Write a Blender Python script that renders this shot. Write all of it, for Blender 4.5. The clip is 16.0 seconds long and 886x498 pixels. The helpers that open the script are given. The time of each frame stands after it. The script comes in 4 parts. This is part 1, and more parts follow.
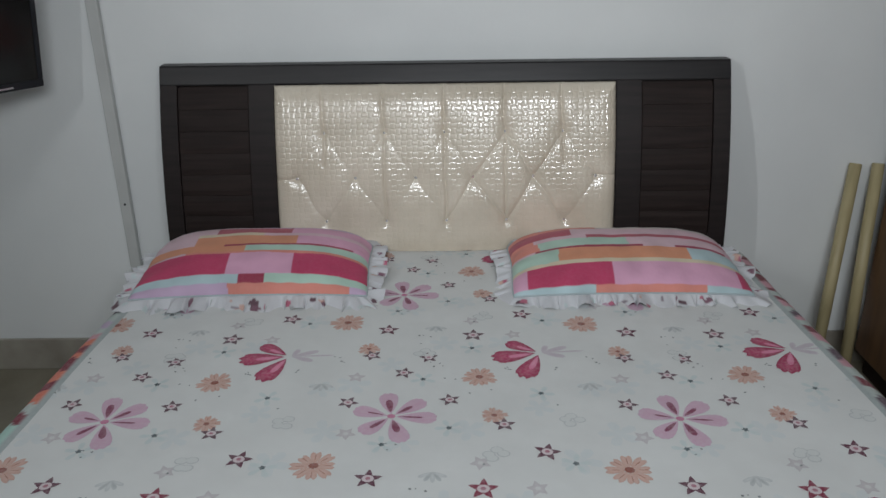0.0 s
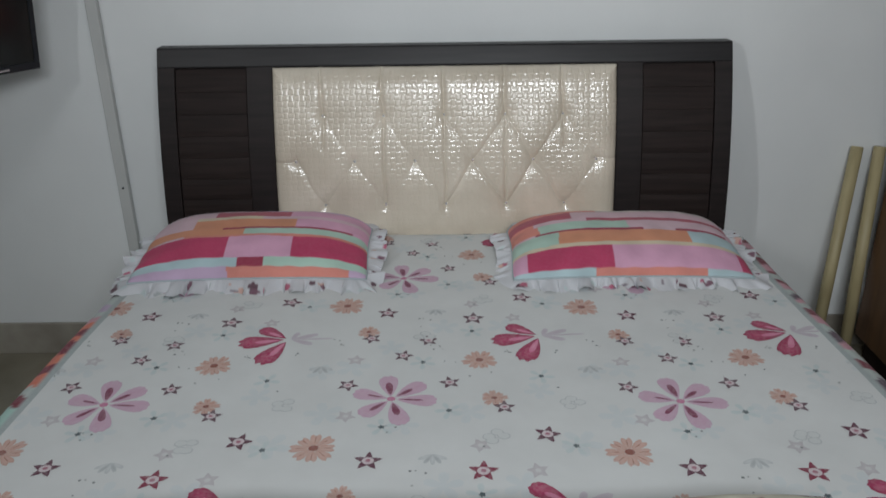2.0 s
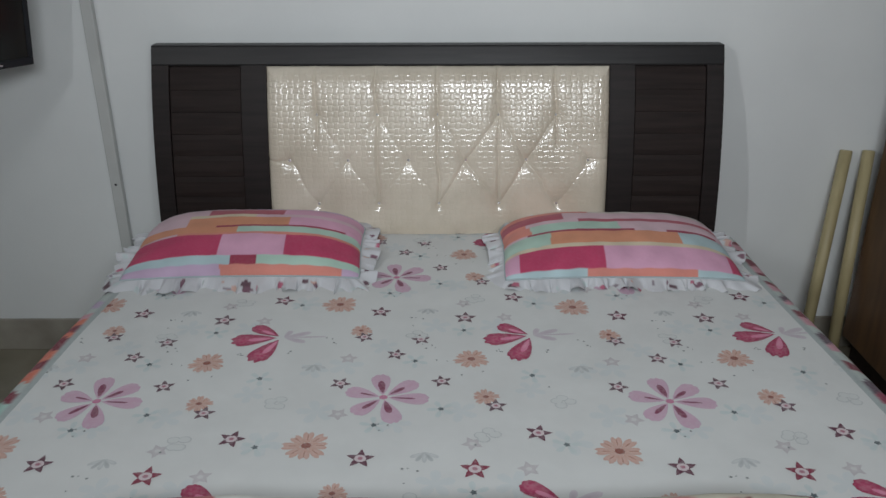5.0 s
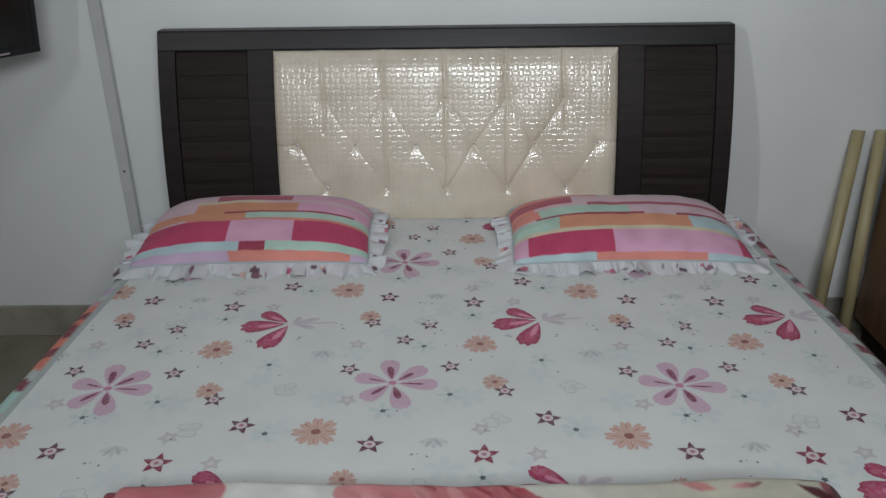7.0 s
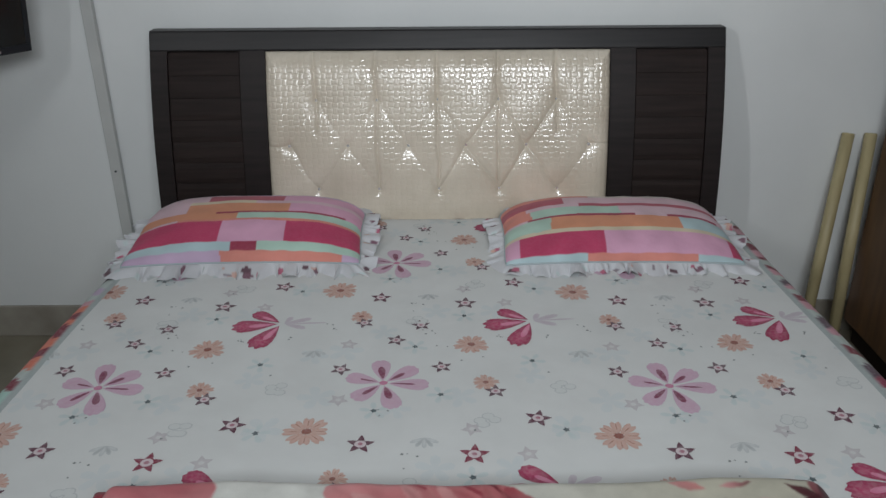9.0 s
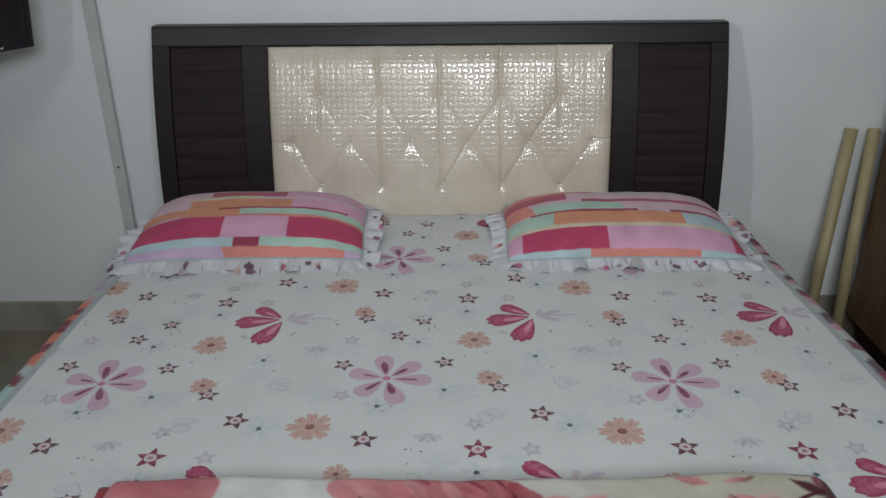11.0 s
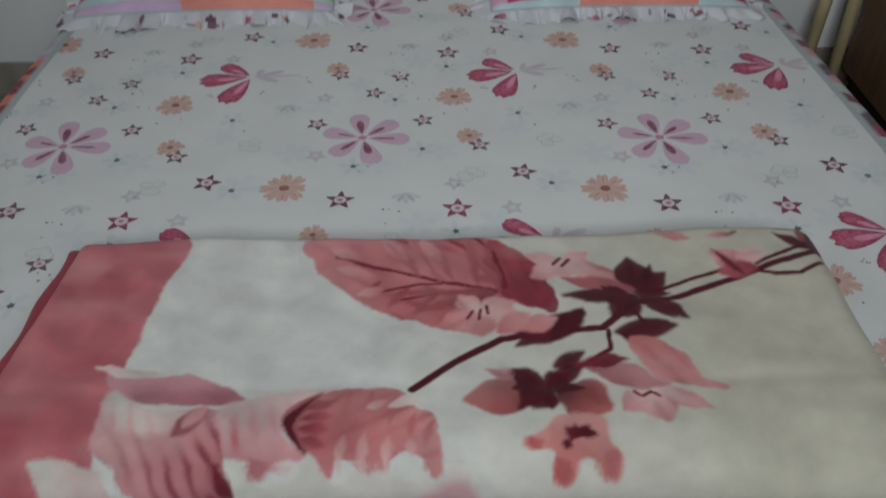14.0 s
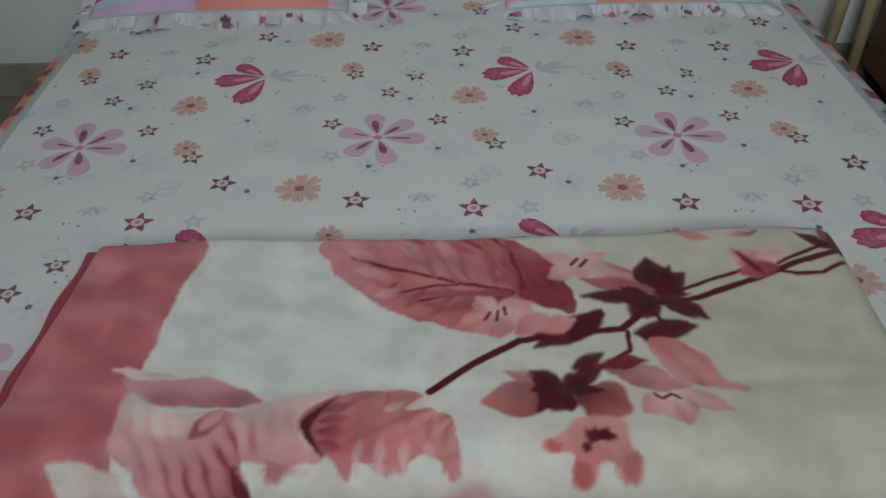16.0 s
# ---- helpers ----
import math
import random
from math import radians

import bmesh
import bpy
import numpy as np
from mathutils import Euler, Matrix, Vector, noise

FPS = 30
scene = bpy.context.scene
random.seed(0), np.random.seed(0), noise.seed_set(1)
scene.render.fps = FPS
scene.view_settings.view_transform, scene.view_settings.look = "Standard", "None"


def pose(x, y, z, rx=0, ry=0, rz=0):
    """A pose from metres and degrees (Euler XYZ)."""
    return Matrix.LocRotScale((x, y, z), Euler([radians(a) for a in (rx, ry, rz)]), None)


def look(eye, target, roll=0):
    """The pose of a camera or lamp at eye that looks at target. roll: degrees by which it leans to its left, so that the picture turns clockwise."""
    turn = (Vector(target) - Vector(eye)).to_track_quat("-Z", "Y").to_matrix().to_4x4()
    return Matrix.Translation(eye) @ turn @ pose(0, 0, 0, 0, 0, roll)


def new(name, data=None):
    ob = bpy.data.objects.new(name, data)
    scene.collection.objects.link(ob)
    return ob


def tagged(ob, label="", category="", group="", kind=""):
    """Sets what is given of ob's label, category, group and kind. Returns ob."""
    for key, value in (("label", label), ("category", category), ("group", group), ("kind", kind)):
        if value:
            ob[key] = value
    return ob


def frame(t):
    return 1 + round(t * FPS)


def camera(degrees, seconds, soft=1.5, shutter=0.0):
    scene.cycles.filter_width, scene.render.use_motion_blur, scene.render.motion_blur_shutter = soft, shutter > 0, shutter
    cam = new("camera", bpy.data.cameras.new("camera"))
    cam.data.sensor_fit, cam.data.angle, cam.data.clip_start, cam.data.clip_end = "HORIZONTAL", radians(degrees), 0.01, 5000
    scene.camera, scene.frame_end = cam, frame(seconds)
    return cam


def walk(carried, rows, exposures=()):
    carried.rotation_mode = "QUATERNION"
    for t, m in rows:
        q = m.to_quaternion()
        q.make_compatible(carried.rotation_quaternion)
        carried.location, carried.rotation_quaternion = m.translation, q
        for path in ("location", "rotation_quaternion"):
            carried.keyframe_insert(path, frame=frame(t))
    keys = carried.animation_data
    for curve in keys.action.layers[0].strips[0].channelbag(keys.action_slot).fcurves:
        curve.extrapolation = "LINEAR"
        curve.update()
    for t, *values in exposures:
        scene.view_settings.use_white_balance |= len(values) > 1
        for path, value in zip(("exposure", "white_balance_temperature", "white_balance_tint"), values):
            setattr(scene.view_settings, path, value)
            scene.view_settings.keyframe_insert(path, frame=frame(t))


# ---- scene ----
cam = camera(57.6, 16.0, shutter=0.9)
PATH = [
    (0, (0.008, -2.497, 1.497), (-0.007, -0.646, 0.739), -0.8),
    (0.5, (0.006, -2.498, 1.495), (-0.002, -0.643, 0.747), -0.7),
    (1, (0.006, -2.498, 1.498), (0.0, -0.643, 0.749), -0.4),
    (1.5, (0.006, -2.499, 1.495), (-0.007, -0.645, 0.745), -0.6),
    (2, (0.006, -2.492, 1.487), (-0.007, -0.655, 0.697), -0.8),
    (2.5, (0.005, -2.486, 1.487), (-0.012, -0.66, 0.671), -0.9),
    (3, (0.007, -2.492, 1.497), (-0.011, -0.649, 0.72), -1.0),
    (5.5, (0.001, -2.502, 1.493), (0.012, -0.673, 0.685), 0.1),
    (6, (0.003, -2.492, 1.495), (-0.012, -0.682, 0.643), -0.5),
    (6.5, (0.004, -2.494, 1.496), (-0.008, -0.677, 0.661), -0.6),
    (7, (0.006, -2.494, 1.497), (-0.01, -0.676, 0.664), -0.8),
    (7.5, (0.004, -2.496, 1.494), (-0.011, -0.675, 0.667), -0.6),
    (8, (0.004, -2.499, 1.497), (-0.009, -0.672, 0.682), -0.5),
    (8.5, (0.007, -2.5, 1.494), (0.006, -0.677, 0.672), -0.5),
    (9, (0.009, -2.499, 1.496), (0.011, -0.679, 0.667), -0.4),
    (11.5, (0.006, -2.498, 1.492), (0.0, -0.685, 0.648), -0.6),
    (12, (0.011, -2.492, 1.483), (-0.003, -0.719, 0.557), -1.0),
    (12.5, (0.011, -2.479, 1.471), (0.001, -0.748, 0.47), -1.5),
    (13, (0.017, -2.469, 1.465), (0.035, -0.797, 0.368), -1.2),
    (13.5, (0.015, -2.46, 1.454), (0.05, -0.888, 0.218), -0.8),
    (14, (0.017, -2.442, 1.445), (0.046, -0.944, 0.12), -0.5),
    (14.5, (0.014, -2.423, 1.436), (0.032, -0.97, 0.063), -0.9),
    (15, (0.013, -2.418, 1.437), (0.023, -0.975, 0.052), -1.2),
    (15.5, (0.015, -2.425, 1.443), (0.015, -0.946, 0.096), -1.5),
    (16, (0.012, -2.433, 1.443), (0.008, -0.938, 0.114), -1.5),
]
walk(cam, [(t, look(eye, target, roll)) for t, eye, target, roll in PATH],
     [(0, 0.0), (9, 0.0), (11.5, -0.02), (12.5, -0.08), (13.5, -0.20), (14.5, -0.28), (16, -0.29)])

# ---- world and light ----
world = bpy.data.worlds.new("room_world")
scene.world = world
world.use_nodes = True
world.node_tree.nodes["Background"].inputs[0].default_value = (0.55, 0.62, 0.66, 1)
world.node_tree.nodes["Background"].inputs[1].default_value = 0.1


def area_lamp(name, eye, target, sx, sy, watts, colour, spread=180):
    data = bpy.data.lights.new(name, "AREA")
    data.shape, data.size, data.size_y, data.energy, data.color, data.spread = "RECTANGLE", sx, sy, watts, colour, radians(spread)
    ob = new(name, data)
    ob.matrix_world = look(eye, target)
    return ob


# daylight through the window behind the camera, and the tube lamp high on the wall beside it
area_lamp("window_daylight", (0.25, -3.30, 2.12), (0.15, -0.4, 0.85), 1.4, 0.55, 17.0, (0.945, 1.0, 1.045), 116)
area_lamp("tube_light", (-1.72, -2.55, 2.30), (0.95, 0.0, 0.95), 0.06, 0.5, 3.2, (0.97, 1.0, 1.02), 88)


# ---- materials ----
def lin(r, g, b):
    """sRGB 0..255 to linear."""
    return tuple(((c / 255 + 0.055) / 1.055) ** 2.4 if c > 10 else c / 255 / 12.92 for c in (r, g, b))


def base_mat(name, rough=0.6, metal=0.0, spec=0.5):
    m = bpy.data.materials.new(name)
    m.use_nodes = True
    b = m.node_tree.nodes["Principled BSDF"]
    b.inputs["Roughness"].default_value = rough
    b.inputs["Metallic"].default_value = metal
    b.inputs["Specular IOR Level"].default_value = spec
    return m, m.node_tree.nodes, m.node_tree.links, b


def noise_node(nodes, links, scale, detail=4, stretch=None):
    n = nodes.new("ShaderNodeTexNoise")
    n.inputs["Scale"].default_value = scale
    n.inputs["Detail"].default_value = detail
    tc = nodes.new("ShaderNodeTexCoord")
    if stretch:
        mp = nodes.new("ShaderNodeMapping")
        mp.inputs["Scale"].default_value = stretch
        links.new(tc.outputs["Object"], mp.inputs["Vector"])
        links.new(mp.outputs[0], n.inputs["Vector"])
    else:
        links.new(tc.outputs["Object"], n.inputs["Vector"])
    return n


def ramp(nodes, links, src, stops):
    r = nodes.new("ShaderNodeValToRGB")
    while len(r.color_ramp.elements) < len(stops):
        r.color_ramp.elements.new(0.5)
    for e, (p, c) in zip(r.color_ramp.elements, stops):
        e.position, e.color = p, (*c, 1)
    links.new(src, r.inputs[0])
    return r


def bump(nodes, links, b, src, strength, dist):
    n = nodes.new("ShaderNodeBump")
    n.inputs["Strength"].default_value = strength
    n.inputs["Distance"].default_value = dist
    links.new(src, n.inputs["Height"])
    links.new(n.outputs[0], b.inputs["Normal"])


def noisy(name, c0, c1, scale, rough=0.6, bump_scale=200, bump_strength=0.2, bump_dist=0.001, metal=0.0, spec=0.5, stretch=None):
    m, nodes, links, b = base_mat(name, rough, metal, spec)
    n = noise_node(nodes, links, scale, 6, stretch)
    r = ramp(nodes, links, n.outputs[0], [(0.3, c0), (0.7, c1)])
    links.new(r.outputs[0], b.inputs["Base Color"])
    n2 = noise_node(nodes, links, bump_scale, 3, stretch)
    bump(nodes, links, b, n2.outputs[0], bump_strength, bump_dist)
    return m


def printed_fabric(name, rough=0.85, weave=900, weave_strength=0.25, mottled=0.12, sheen=0.1, fold_scale=9, fold=0.004, mottle_scale=14, fade=0.0):
    """Cloth whose dye is the mesh's own colour layer, with mottling, weave and soft creases."""
    m, nodes, links, b = base_mat(name, rough, 0, 0.2)
    b.inputs["Sheen Weight"].default_value = sheen
    at = nodes.new("ShaderNodeAttribute")
    at.attribute_name = "dye"
    n = noise_node(nodes, links, mottle_scale, 6)
    r = ramp(nodes, links, n.outputs[0], [(0.3, (1 - mottled,) * 3), (0.7, (1, 1, 1))])
    mix = nodes.new("ShaderNodeMix")
    mix.data_type, mix.blend_type = "RGBA", "MULTIPLY"
    mix.inputs[0].default_value = 1
    nf = noise_node(nodes, links, 130, 5)
    rf = ramp(nodes, links, nf.outputs[0], [(0.38, (0, 0, 0)), (0.72, (fade, fade, fade))])
    worn = nodes.new("ShaderNodeMix")
    worn.data_type = "RGBA"
    worn.inputs[7].default_value = (0.70, 0.71, 0.705, 1)
    links.new(rf.outputs[0], worn.inputs[0])
    links.new(at.outputs["Color"], worn.inputs[6])
    links.new(worn.outputs[2], mix.inputs[6])
    links.new(r.outputs[0], mix.inputs[7])
    links.new(mix.outputs[2], b.inputs["Base Color"])
    n1, n2 = noise_node(nodes, links, weave, 2), noise_node(nodes, links, fold_scale, 3)
    b1, b2 = nodes.new("ShaderNodeBump"), nodes.new("ShaderNodeBump")
    b1.inputs["Strength"].default_value, b1.inputs["Distance"].default_value = weave_strength, 0.0006
    b2.inputs["Strength"].default_value, b2.inputs["Distance"].default_value = 0.5, fold
    links.new(n1.outputs[0], b1.inputs["Height"])
    links.new(n2.outputs[0], b2.inputs["Height"])
    links.new(b1.outputs[0], b2.inputs["Normal"])
    links.new(b2.outputs[0], b.inputs["Normal"])
    return m


WALL = noisy("wall_paint", (0.73, 0.75, 0.75), (0.80, 0.82, 0.815), 2.2, 0.55, 60, 0.15, 0.002)
SKIRT = noisy("skirting_stone", (0.25, 0.225, 0.19), (0.37, 0.345, 0.295), 9, 0.4, 40, 0.1)
FLOOR = noisy("floor_stone", (0.20, 0.178, 0.13), (0.31, 0.28, 0.215), 5, 0.35, 30, 0.05)
FROST = noisy("frosted_glass", (0.70, 0.74, 0.76), (0.78, 0.82, 0.84), 20, 0.5, 200, 0.3)
CEIL = noisy("ceiling_paint", (0.74, 0.74, 0.73), (0.8, 0.8, 0.79), 3, 0.7)
WENGE = noisy("wenge_veneer", (0.0125, 0.009, 0.0088), (0.023, 0.0165, 0.016), 5, 0.50, 60, 0.12, 0.001, spec=0.25, stretch=(1, 6, 14))
WENGE_TOP = noisy("wenge_polished", (0.010, 0.009, 0.0098), (0.019, 0.0165, 0.0175), 5, 0.42, 60, 0.08, 0.001, spec=0.34, stretch=(1, 6, 14))
WENGE_DARK = noisy("wenge_slat", (0.013, 0.0075, 0.0065), (0.025, 0.0155, 0.0135), 5, 0.6, 60, 0.2, 0.001, spec=0.22, stretch=(1, 6, 14))
TRUNK = noisy("pvc_trunking", (0.50, 0.51, 0.50), (0.58, 0.59, 0.575), 6, 0.45, 80, 0.05)
TVBLACK = noisy("black_plastic", (0.013, 0.015, 0.019), (0.023, 0.026, 0.032), 8, 0.35, 300, 0.1, 0.0005)
SCREEN = noisy("screen_glass", (0.006, 0.007, 0.008), (0.010, 0.011, 0.012), 3, 0.12, 300, 0.0)
CHROME = noisy("chrome", (0.75, 0.76, 0.78), (0.82, 0.83, 0.84), 40, 0.18, metal=1.0, bump_strength=0.02)
CRYSTAL = noisy("crystal_button", (0.85, 0.85, 0.84), (0.95, 0.95, 0.94), 60, 0.08, metal=0.7, bump_strength=0.02)
POLE = noisy("cream_pole", (0.36, 0.30, 0.16), (0.48, 0.41, 0.235), 4, 0.5, 90, 0.15, 0.001, stretch=(6, 6, 1))
WOOD = noisy("wardrobe_veneer", (0.075, 0.038, 0.018), (0.145, 0.075, 0.036), 4, 0.4, 70, 0.1, 0.001, stretch=(6, 6, 1))
MATTRESS = noisy("mattress_ticking", (0.55, 0.55, 0.53), (0.65, 0.65, 0.62), 10, 0.9)
VINYL = noisy("cream_vinyl", (0.61, 0.535, 0.43), (0.76, 0.68, 0.565), 7, 0.24, 500, 0.1, 0.0003, spec=0.8)
VINYL.node_tree.nodes["Principled BSDF"].inputs["Coat Weight"].default_value = 0.8
VINYL.node_tree.nodes["Principled BSDF"].inputs["Coat Roughness"].default_value = 0.13
SHEET = printed_fabric("bedsheet_cotton", 0.8, 1100, 0.2, 0.06, 0.05, 7, 0.008, 10, 0.20)
PILLOW = printed_fabric("pillowcase_cotton", 0.85, 1100, 0.2, 0.10, 0.1, 16, 0.008, 14, 0.03)
FLEECE = printed_fabric("fleece_pile", 0.95, 320, 0.5, 0.16, 0.12, 10, 0.004, 26)
HEM = noisy("hem_binding", (0.07, 0.07, 0.065), (0.12, 0.12, 0.11), 30, 0.8)


# ---- mesh helpers ----
def link_mesh(name, verts, faces, mat, parent=None, label="", dye=None, smooth=True):
    me = bpy.data.meshes.new(name)
    me.from_pydata([tuple(v) for v in verts], [], [tuple(f) for f in faces])
    if dye is not None:
        layer = me.color_attributes.new("dye", "FLOAT_COLOR", "POINT")
        flat = np.ones((len(verts), 4), dtype=np.float32)
        flat[:, :3] = dye
        layer.data.foreach_set("color", flat.ravel())
    me.materials.append(mat)
    if smooth:
        me.polygons.foreach_set("use_smooth", [True] * len(me.polygons))
    me.update()
    ob = new(name, me)
    if parent:
        ob.parent = parent
    if label:
        ob["label"] = label
    return ob


def part(name, bm, mat, parent=None, label="", smooth=False):
    me = bpy.data.meshes.new(name)
    bmesh.ops.recalc_face_normals(bm, faces=bm.faces)
    bm.to_mesh(me)
    bm.free()
    me.materials.append(mat)
    if smooth:
        me.polygons.foreach_set("use_smooth", [True] * len(me.polygons))
    ob = new(name, me)
    if parent:
        ob.parent = parent
    if label:
        ob["label"] = label
    return ob


def box_bm(x0, x1, y0, y1, z0, z1, bev=0.0, bm=None):
    bm = bm or bmesh.new()
    r = bmesh.ops.create_cube(bm, size=1)
    for v in r["verts"]:
        v.co = Vector(((x0 + x1) / 2 + v.co.x * (x1 - x0), (y0 + y1) / 2 + v.co.y * (y1 - y0), (z0 + z1) / 2 + v.co.z * (z1 - z0)))
    if bev:
        es = list({e for v in r["verts"] for e in v.link_edges})
        bmesh.ops.bevel(bm, geom=es, offset=bev, segments=2, profile=0.5, affect="EDGES")
    return bm


def rod_bm(a, b, r0, r1, sides=20, bm=None):
    bm = bm or bmesh.new()
    a, b = Vector(a), Vector(b)
    m = Matrix.Translation((a + b) / 2) @ (b - a).to_track_quat("Z", "Y").to_matrix().to_4x4()
    r = bmesh.ops.create_cone(bm, cap_ends=True, segments=sides, radius1=r0, radius2=r1, depth=(b - a).length, matrix=m)
    return bm


def thing(name, label, category, at=(0, 0, 0), group="", kind=""):
    ob = new(name)
    ob.location = at
    return tagged(ob, label, category, group, kind)


def grid_faces(nu, nv, off=0):
    return [(off + i * nv + j, off + (i + 1) * nv + j, off + (i + 1) * nv + j + 1, off + i * nv + j + 1) for i in range(nu - 1) for j in range(nv - 1)]


def wave_noise(x, y, seed, scale):
    """Smooth noise about -1..1 for arrays."""
    rs = np.random.RandomState(seed)
    out = np.zeros_like(x)
    for k in range(7):
        a, ph = rs.uniform(0, 6.283, 2)
        f = scale * rs.uniform(0.5, 1.8)
        out = out + np.sin((x * math.cos(a) + y * math.sin(a)) * f * 6.283 + ph)
    return out / 3.0


# ---- the room ----
XL, XR, YB, YF, ZC = -1.85, 2.0, 0.06, -3.45, 2.75
tagged(part("floor", box_bm(XL - 0.15, XR + 0.15, YF - 0.15, YB + 0.15, -0.1, 0), FLOOR), "dull brown polished stone floor", "floor", kind="structure")
tagged(part("ceiling", box_bm(XL - 0.15, XR + 0.15, YF - 0.15, YB + 0.15, ZC, ZC + 0.1), CEIL), "plain white painted ceiling", "ceiling", kind="structure")
tagged(part("wall_north", box_bm(XL - 0.15, XR + 0.15, YB, YB + 0.15, 0, ZC), WALL), "off-white painted wall behind the bed", "wall", kind="structure")
tagged(part("wall_west", box_bm(XL - 0.15, XL, YF, YB, 0, ZC), WALL), "off-white painted side wall", "wall", kind="structure")
tagged(part("wall_east", box_bm(XR, XR + 0.15, YF, YB, 0, ZC), WALL), "off-white painted side wall", "wall", kind="structure")
bm = box_bm(XL - 0.15, -0.85, YF - 0.15, YF, 0, ZC)
for q in ((1.15, XR + 0.15, 0, ZC), (-0.85, 1.15, 0, 1.4), (-0.85, 1.15, 2.5, ZC)):
    box_bm(q[0], q[1], YF - 0.15, YF, q[2], q[3], 0, bm)
tagged(part("wall_south", bm, WALL), "off-white wall with a window opening", "wall", kind="structure")
SKIRT_Z = 0.122
tagged(part("baseboard", box_bm(XL, XR, YB - 0.012, YB, 0, SKIRT_Z, 0.003), SKIRT), "grey-brown stone skirting along the wall", "skirting", kind="structure")
tagged(part("baseboard", box_bm(XL, XL + 0.012, YF, YB - 0.013, 0, SKIRT_Z, 0.003), SKIRT), "grey-brown stone skirting along the wall", "skirting", kind="structure")

# cable trunking beside the bed
tr = thing("cable_trunking", "grey-white plastic cable trunking fixed upright on the wall", "trunking", (-1.068, YB, 0))
part("cover", box_bm(-0.018, 0.018, -0.024, 0, SKIRT_Z, 2.7, 0.003), TRUNK, tr)
bm = bmesh.new()
bmesh.ops.create_uvsphere(bm, u_segments=10, v_segments=6, radius=0.004, matrix=pose(0.0, -0.0245, 0.632))
part("screw", bm, TVBLACK, tr, "small dark screw head")

# ---- the bed ----
HB_TOP, HB_LOW = 1.09, 0.42


def hb_y(z):
    """Front face of the curved headboard."""
    q = max(0.0, (z - 0.45) / 0.64)
    return -0.105 * (1 - q ** 2.2)


def hb_x(x, z):
    return x * (1 + 0.024 * (HB_TOP - z))


def curved_slab(x0, x1, z0, z1, depth, proud=0.0, bev=0.003, rows=14, tilt=0.0):
    """A board that follows the headboard's bend, with eased front edges."""
    bm = bmesh.new()
    prof = [(-depth, 0.0), (proud - bev, 0.0), (proud, bev)]
    rings = []
    for i in range(rows + 1):
        f = i / rows
        z = z0 + (z1 - z0) * f
        y = hb_y(z) - tilt * (1 - f)
        ins = bev if i in (0, rows) else 0.0
        pts = [(x0, depth), (x0, -proud + bev + ins), (x0 + bev, -proud + ins), (x1 - bev, -proud + ins), (x1, -proud + bev + ins), (x1, depth)]
        rings.append([bm.verts.new((hb_x(px, z), y + py, z)) for px, py in pts])
    for a, b in zip(rings, rings[1:]):
        for k in range(6):
            bm.faces.new((a[k], a[(k + 1) % 6], b[(k + 1) % 6], b[k]))
    bm.faces.new(rings[0])
    bm.faces.new(rings[-1])
    return bm


bed = thing("double_bed", "dark wenge double bed with a cream tufted headboard", "bed", (0, 0, 0))
part("top_rail", curved_slab(-0.875, 0.875, 1.033, HB_TOP, 0.05, 0.0, 0.0012), WENGE_TOP, bed, "dark brown top rail")
for a, b in ((-0.875, -0.822), (-0.603, -0.524), (0.524, 0.603), (0.822, 0.875)):
    part("stile", curved_slab(a, b, HB_LOW, 1.0327, 0.05, 0.0, 0.0012), WENGE, bed)
for a, b in ((-0.8215, -0.6035), (0.6035, 0.8215)):
    part("louvre_backing", curved_slab(a, b, HB_LOW, 1.0325, 0.045, -0.016), WENGE_DARK, bed)
    for k in range(9):
        z1 = 1.026 - k * 0.0655
        part("slat", curved_slab(a + 0.0005, b - 0.0005, z1 - 0.0640, z1, 0.010, -0.006, 0.0016, 4, 0.0022), WENGE_DARK, bed)
part("backing_board", curved_slab(-0.523, 0.523, HB_LOW, 1.0325, 0.045, -0.012), WENGE_DARK, bed)

# tufted vinyl panel: buttons in three staggered rows, creases between them, pleats to the top edge, woven emboss
ROWS = [(0.892, [-0.371, -0.187, -0.002, 0.182, 0.358]), (0.757, [-0.456, -0.277, -0.092, 0.084, 0.269, 0.459]), (0.620, [-0.371, -0.184, 0.002, 0.188, 0.366])]
BUTTONS = [(x, z) for z, xs in ROWS for x in xs]


def segment_distance(x, z, a, b):
    ax, az, bx, bz = *a, *b
    l2 = (bx - ax) ** 2 + (bz - az) ** 2
    t = np.clip(((x - ax) * (bx - ax) + (z - az) * (bz - az)) / l2, 0, 1)
    return np.hypot(x - ax - t * (bx - ax), z - az - t * (bz - az))


nx, nz = 621, 351
gx, gz = np.meshgrid(np.linspace(-0.522, 0.522, nx), np.linspace(0.435, 1.0315, nz), indexing="ij")
edge = np.minimum(np.minimum(0.522 - np.abs(gx), 1.0315 - gz), 0.05)
pad = 0.030 * np.sqrt(np.clip(1 - (1 - edge / 0.05) ** 2, 0, 1)) + 0.004
warp = wave_noise(gx, gz, 5, 6) * 0.003
dep = np.zeros_like(gx)
for i, (bx, bz) in enumerate(BUTTONS):
    d = np.hypot(gx - bx, (gz - bz) * 0.85)
    dep = np.maximum(dep, 0.013 * np.exp(-((d / 0.020) ** 1.1)))
crease = np.zeros_like(gx)
rngc = random.Random(4)
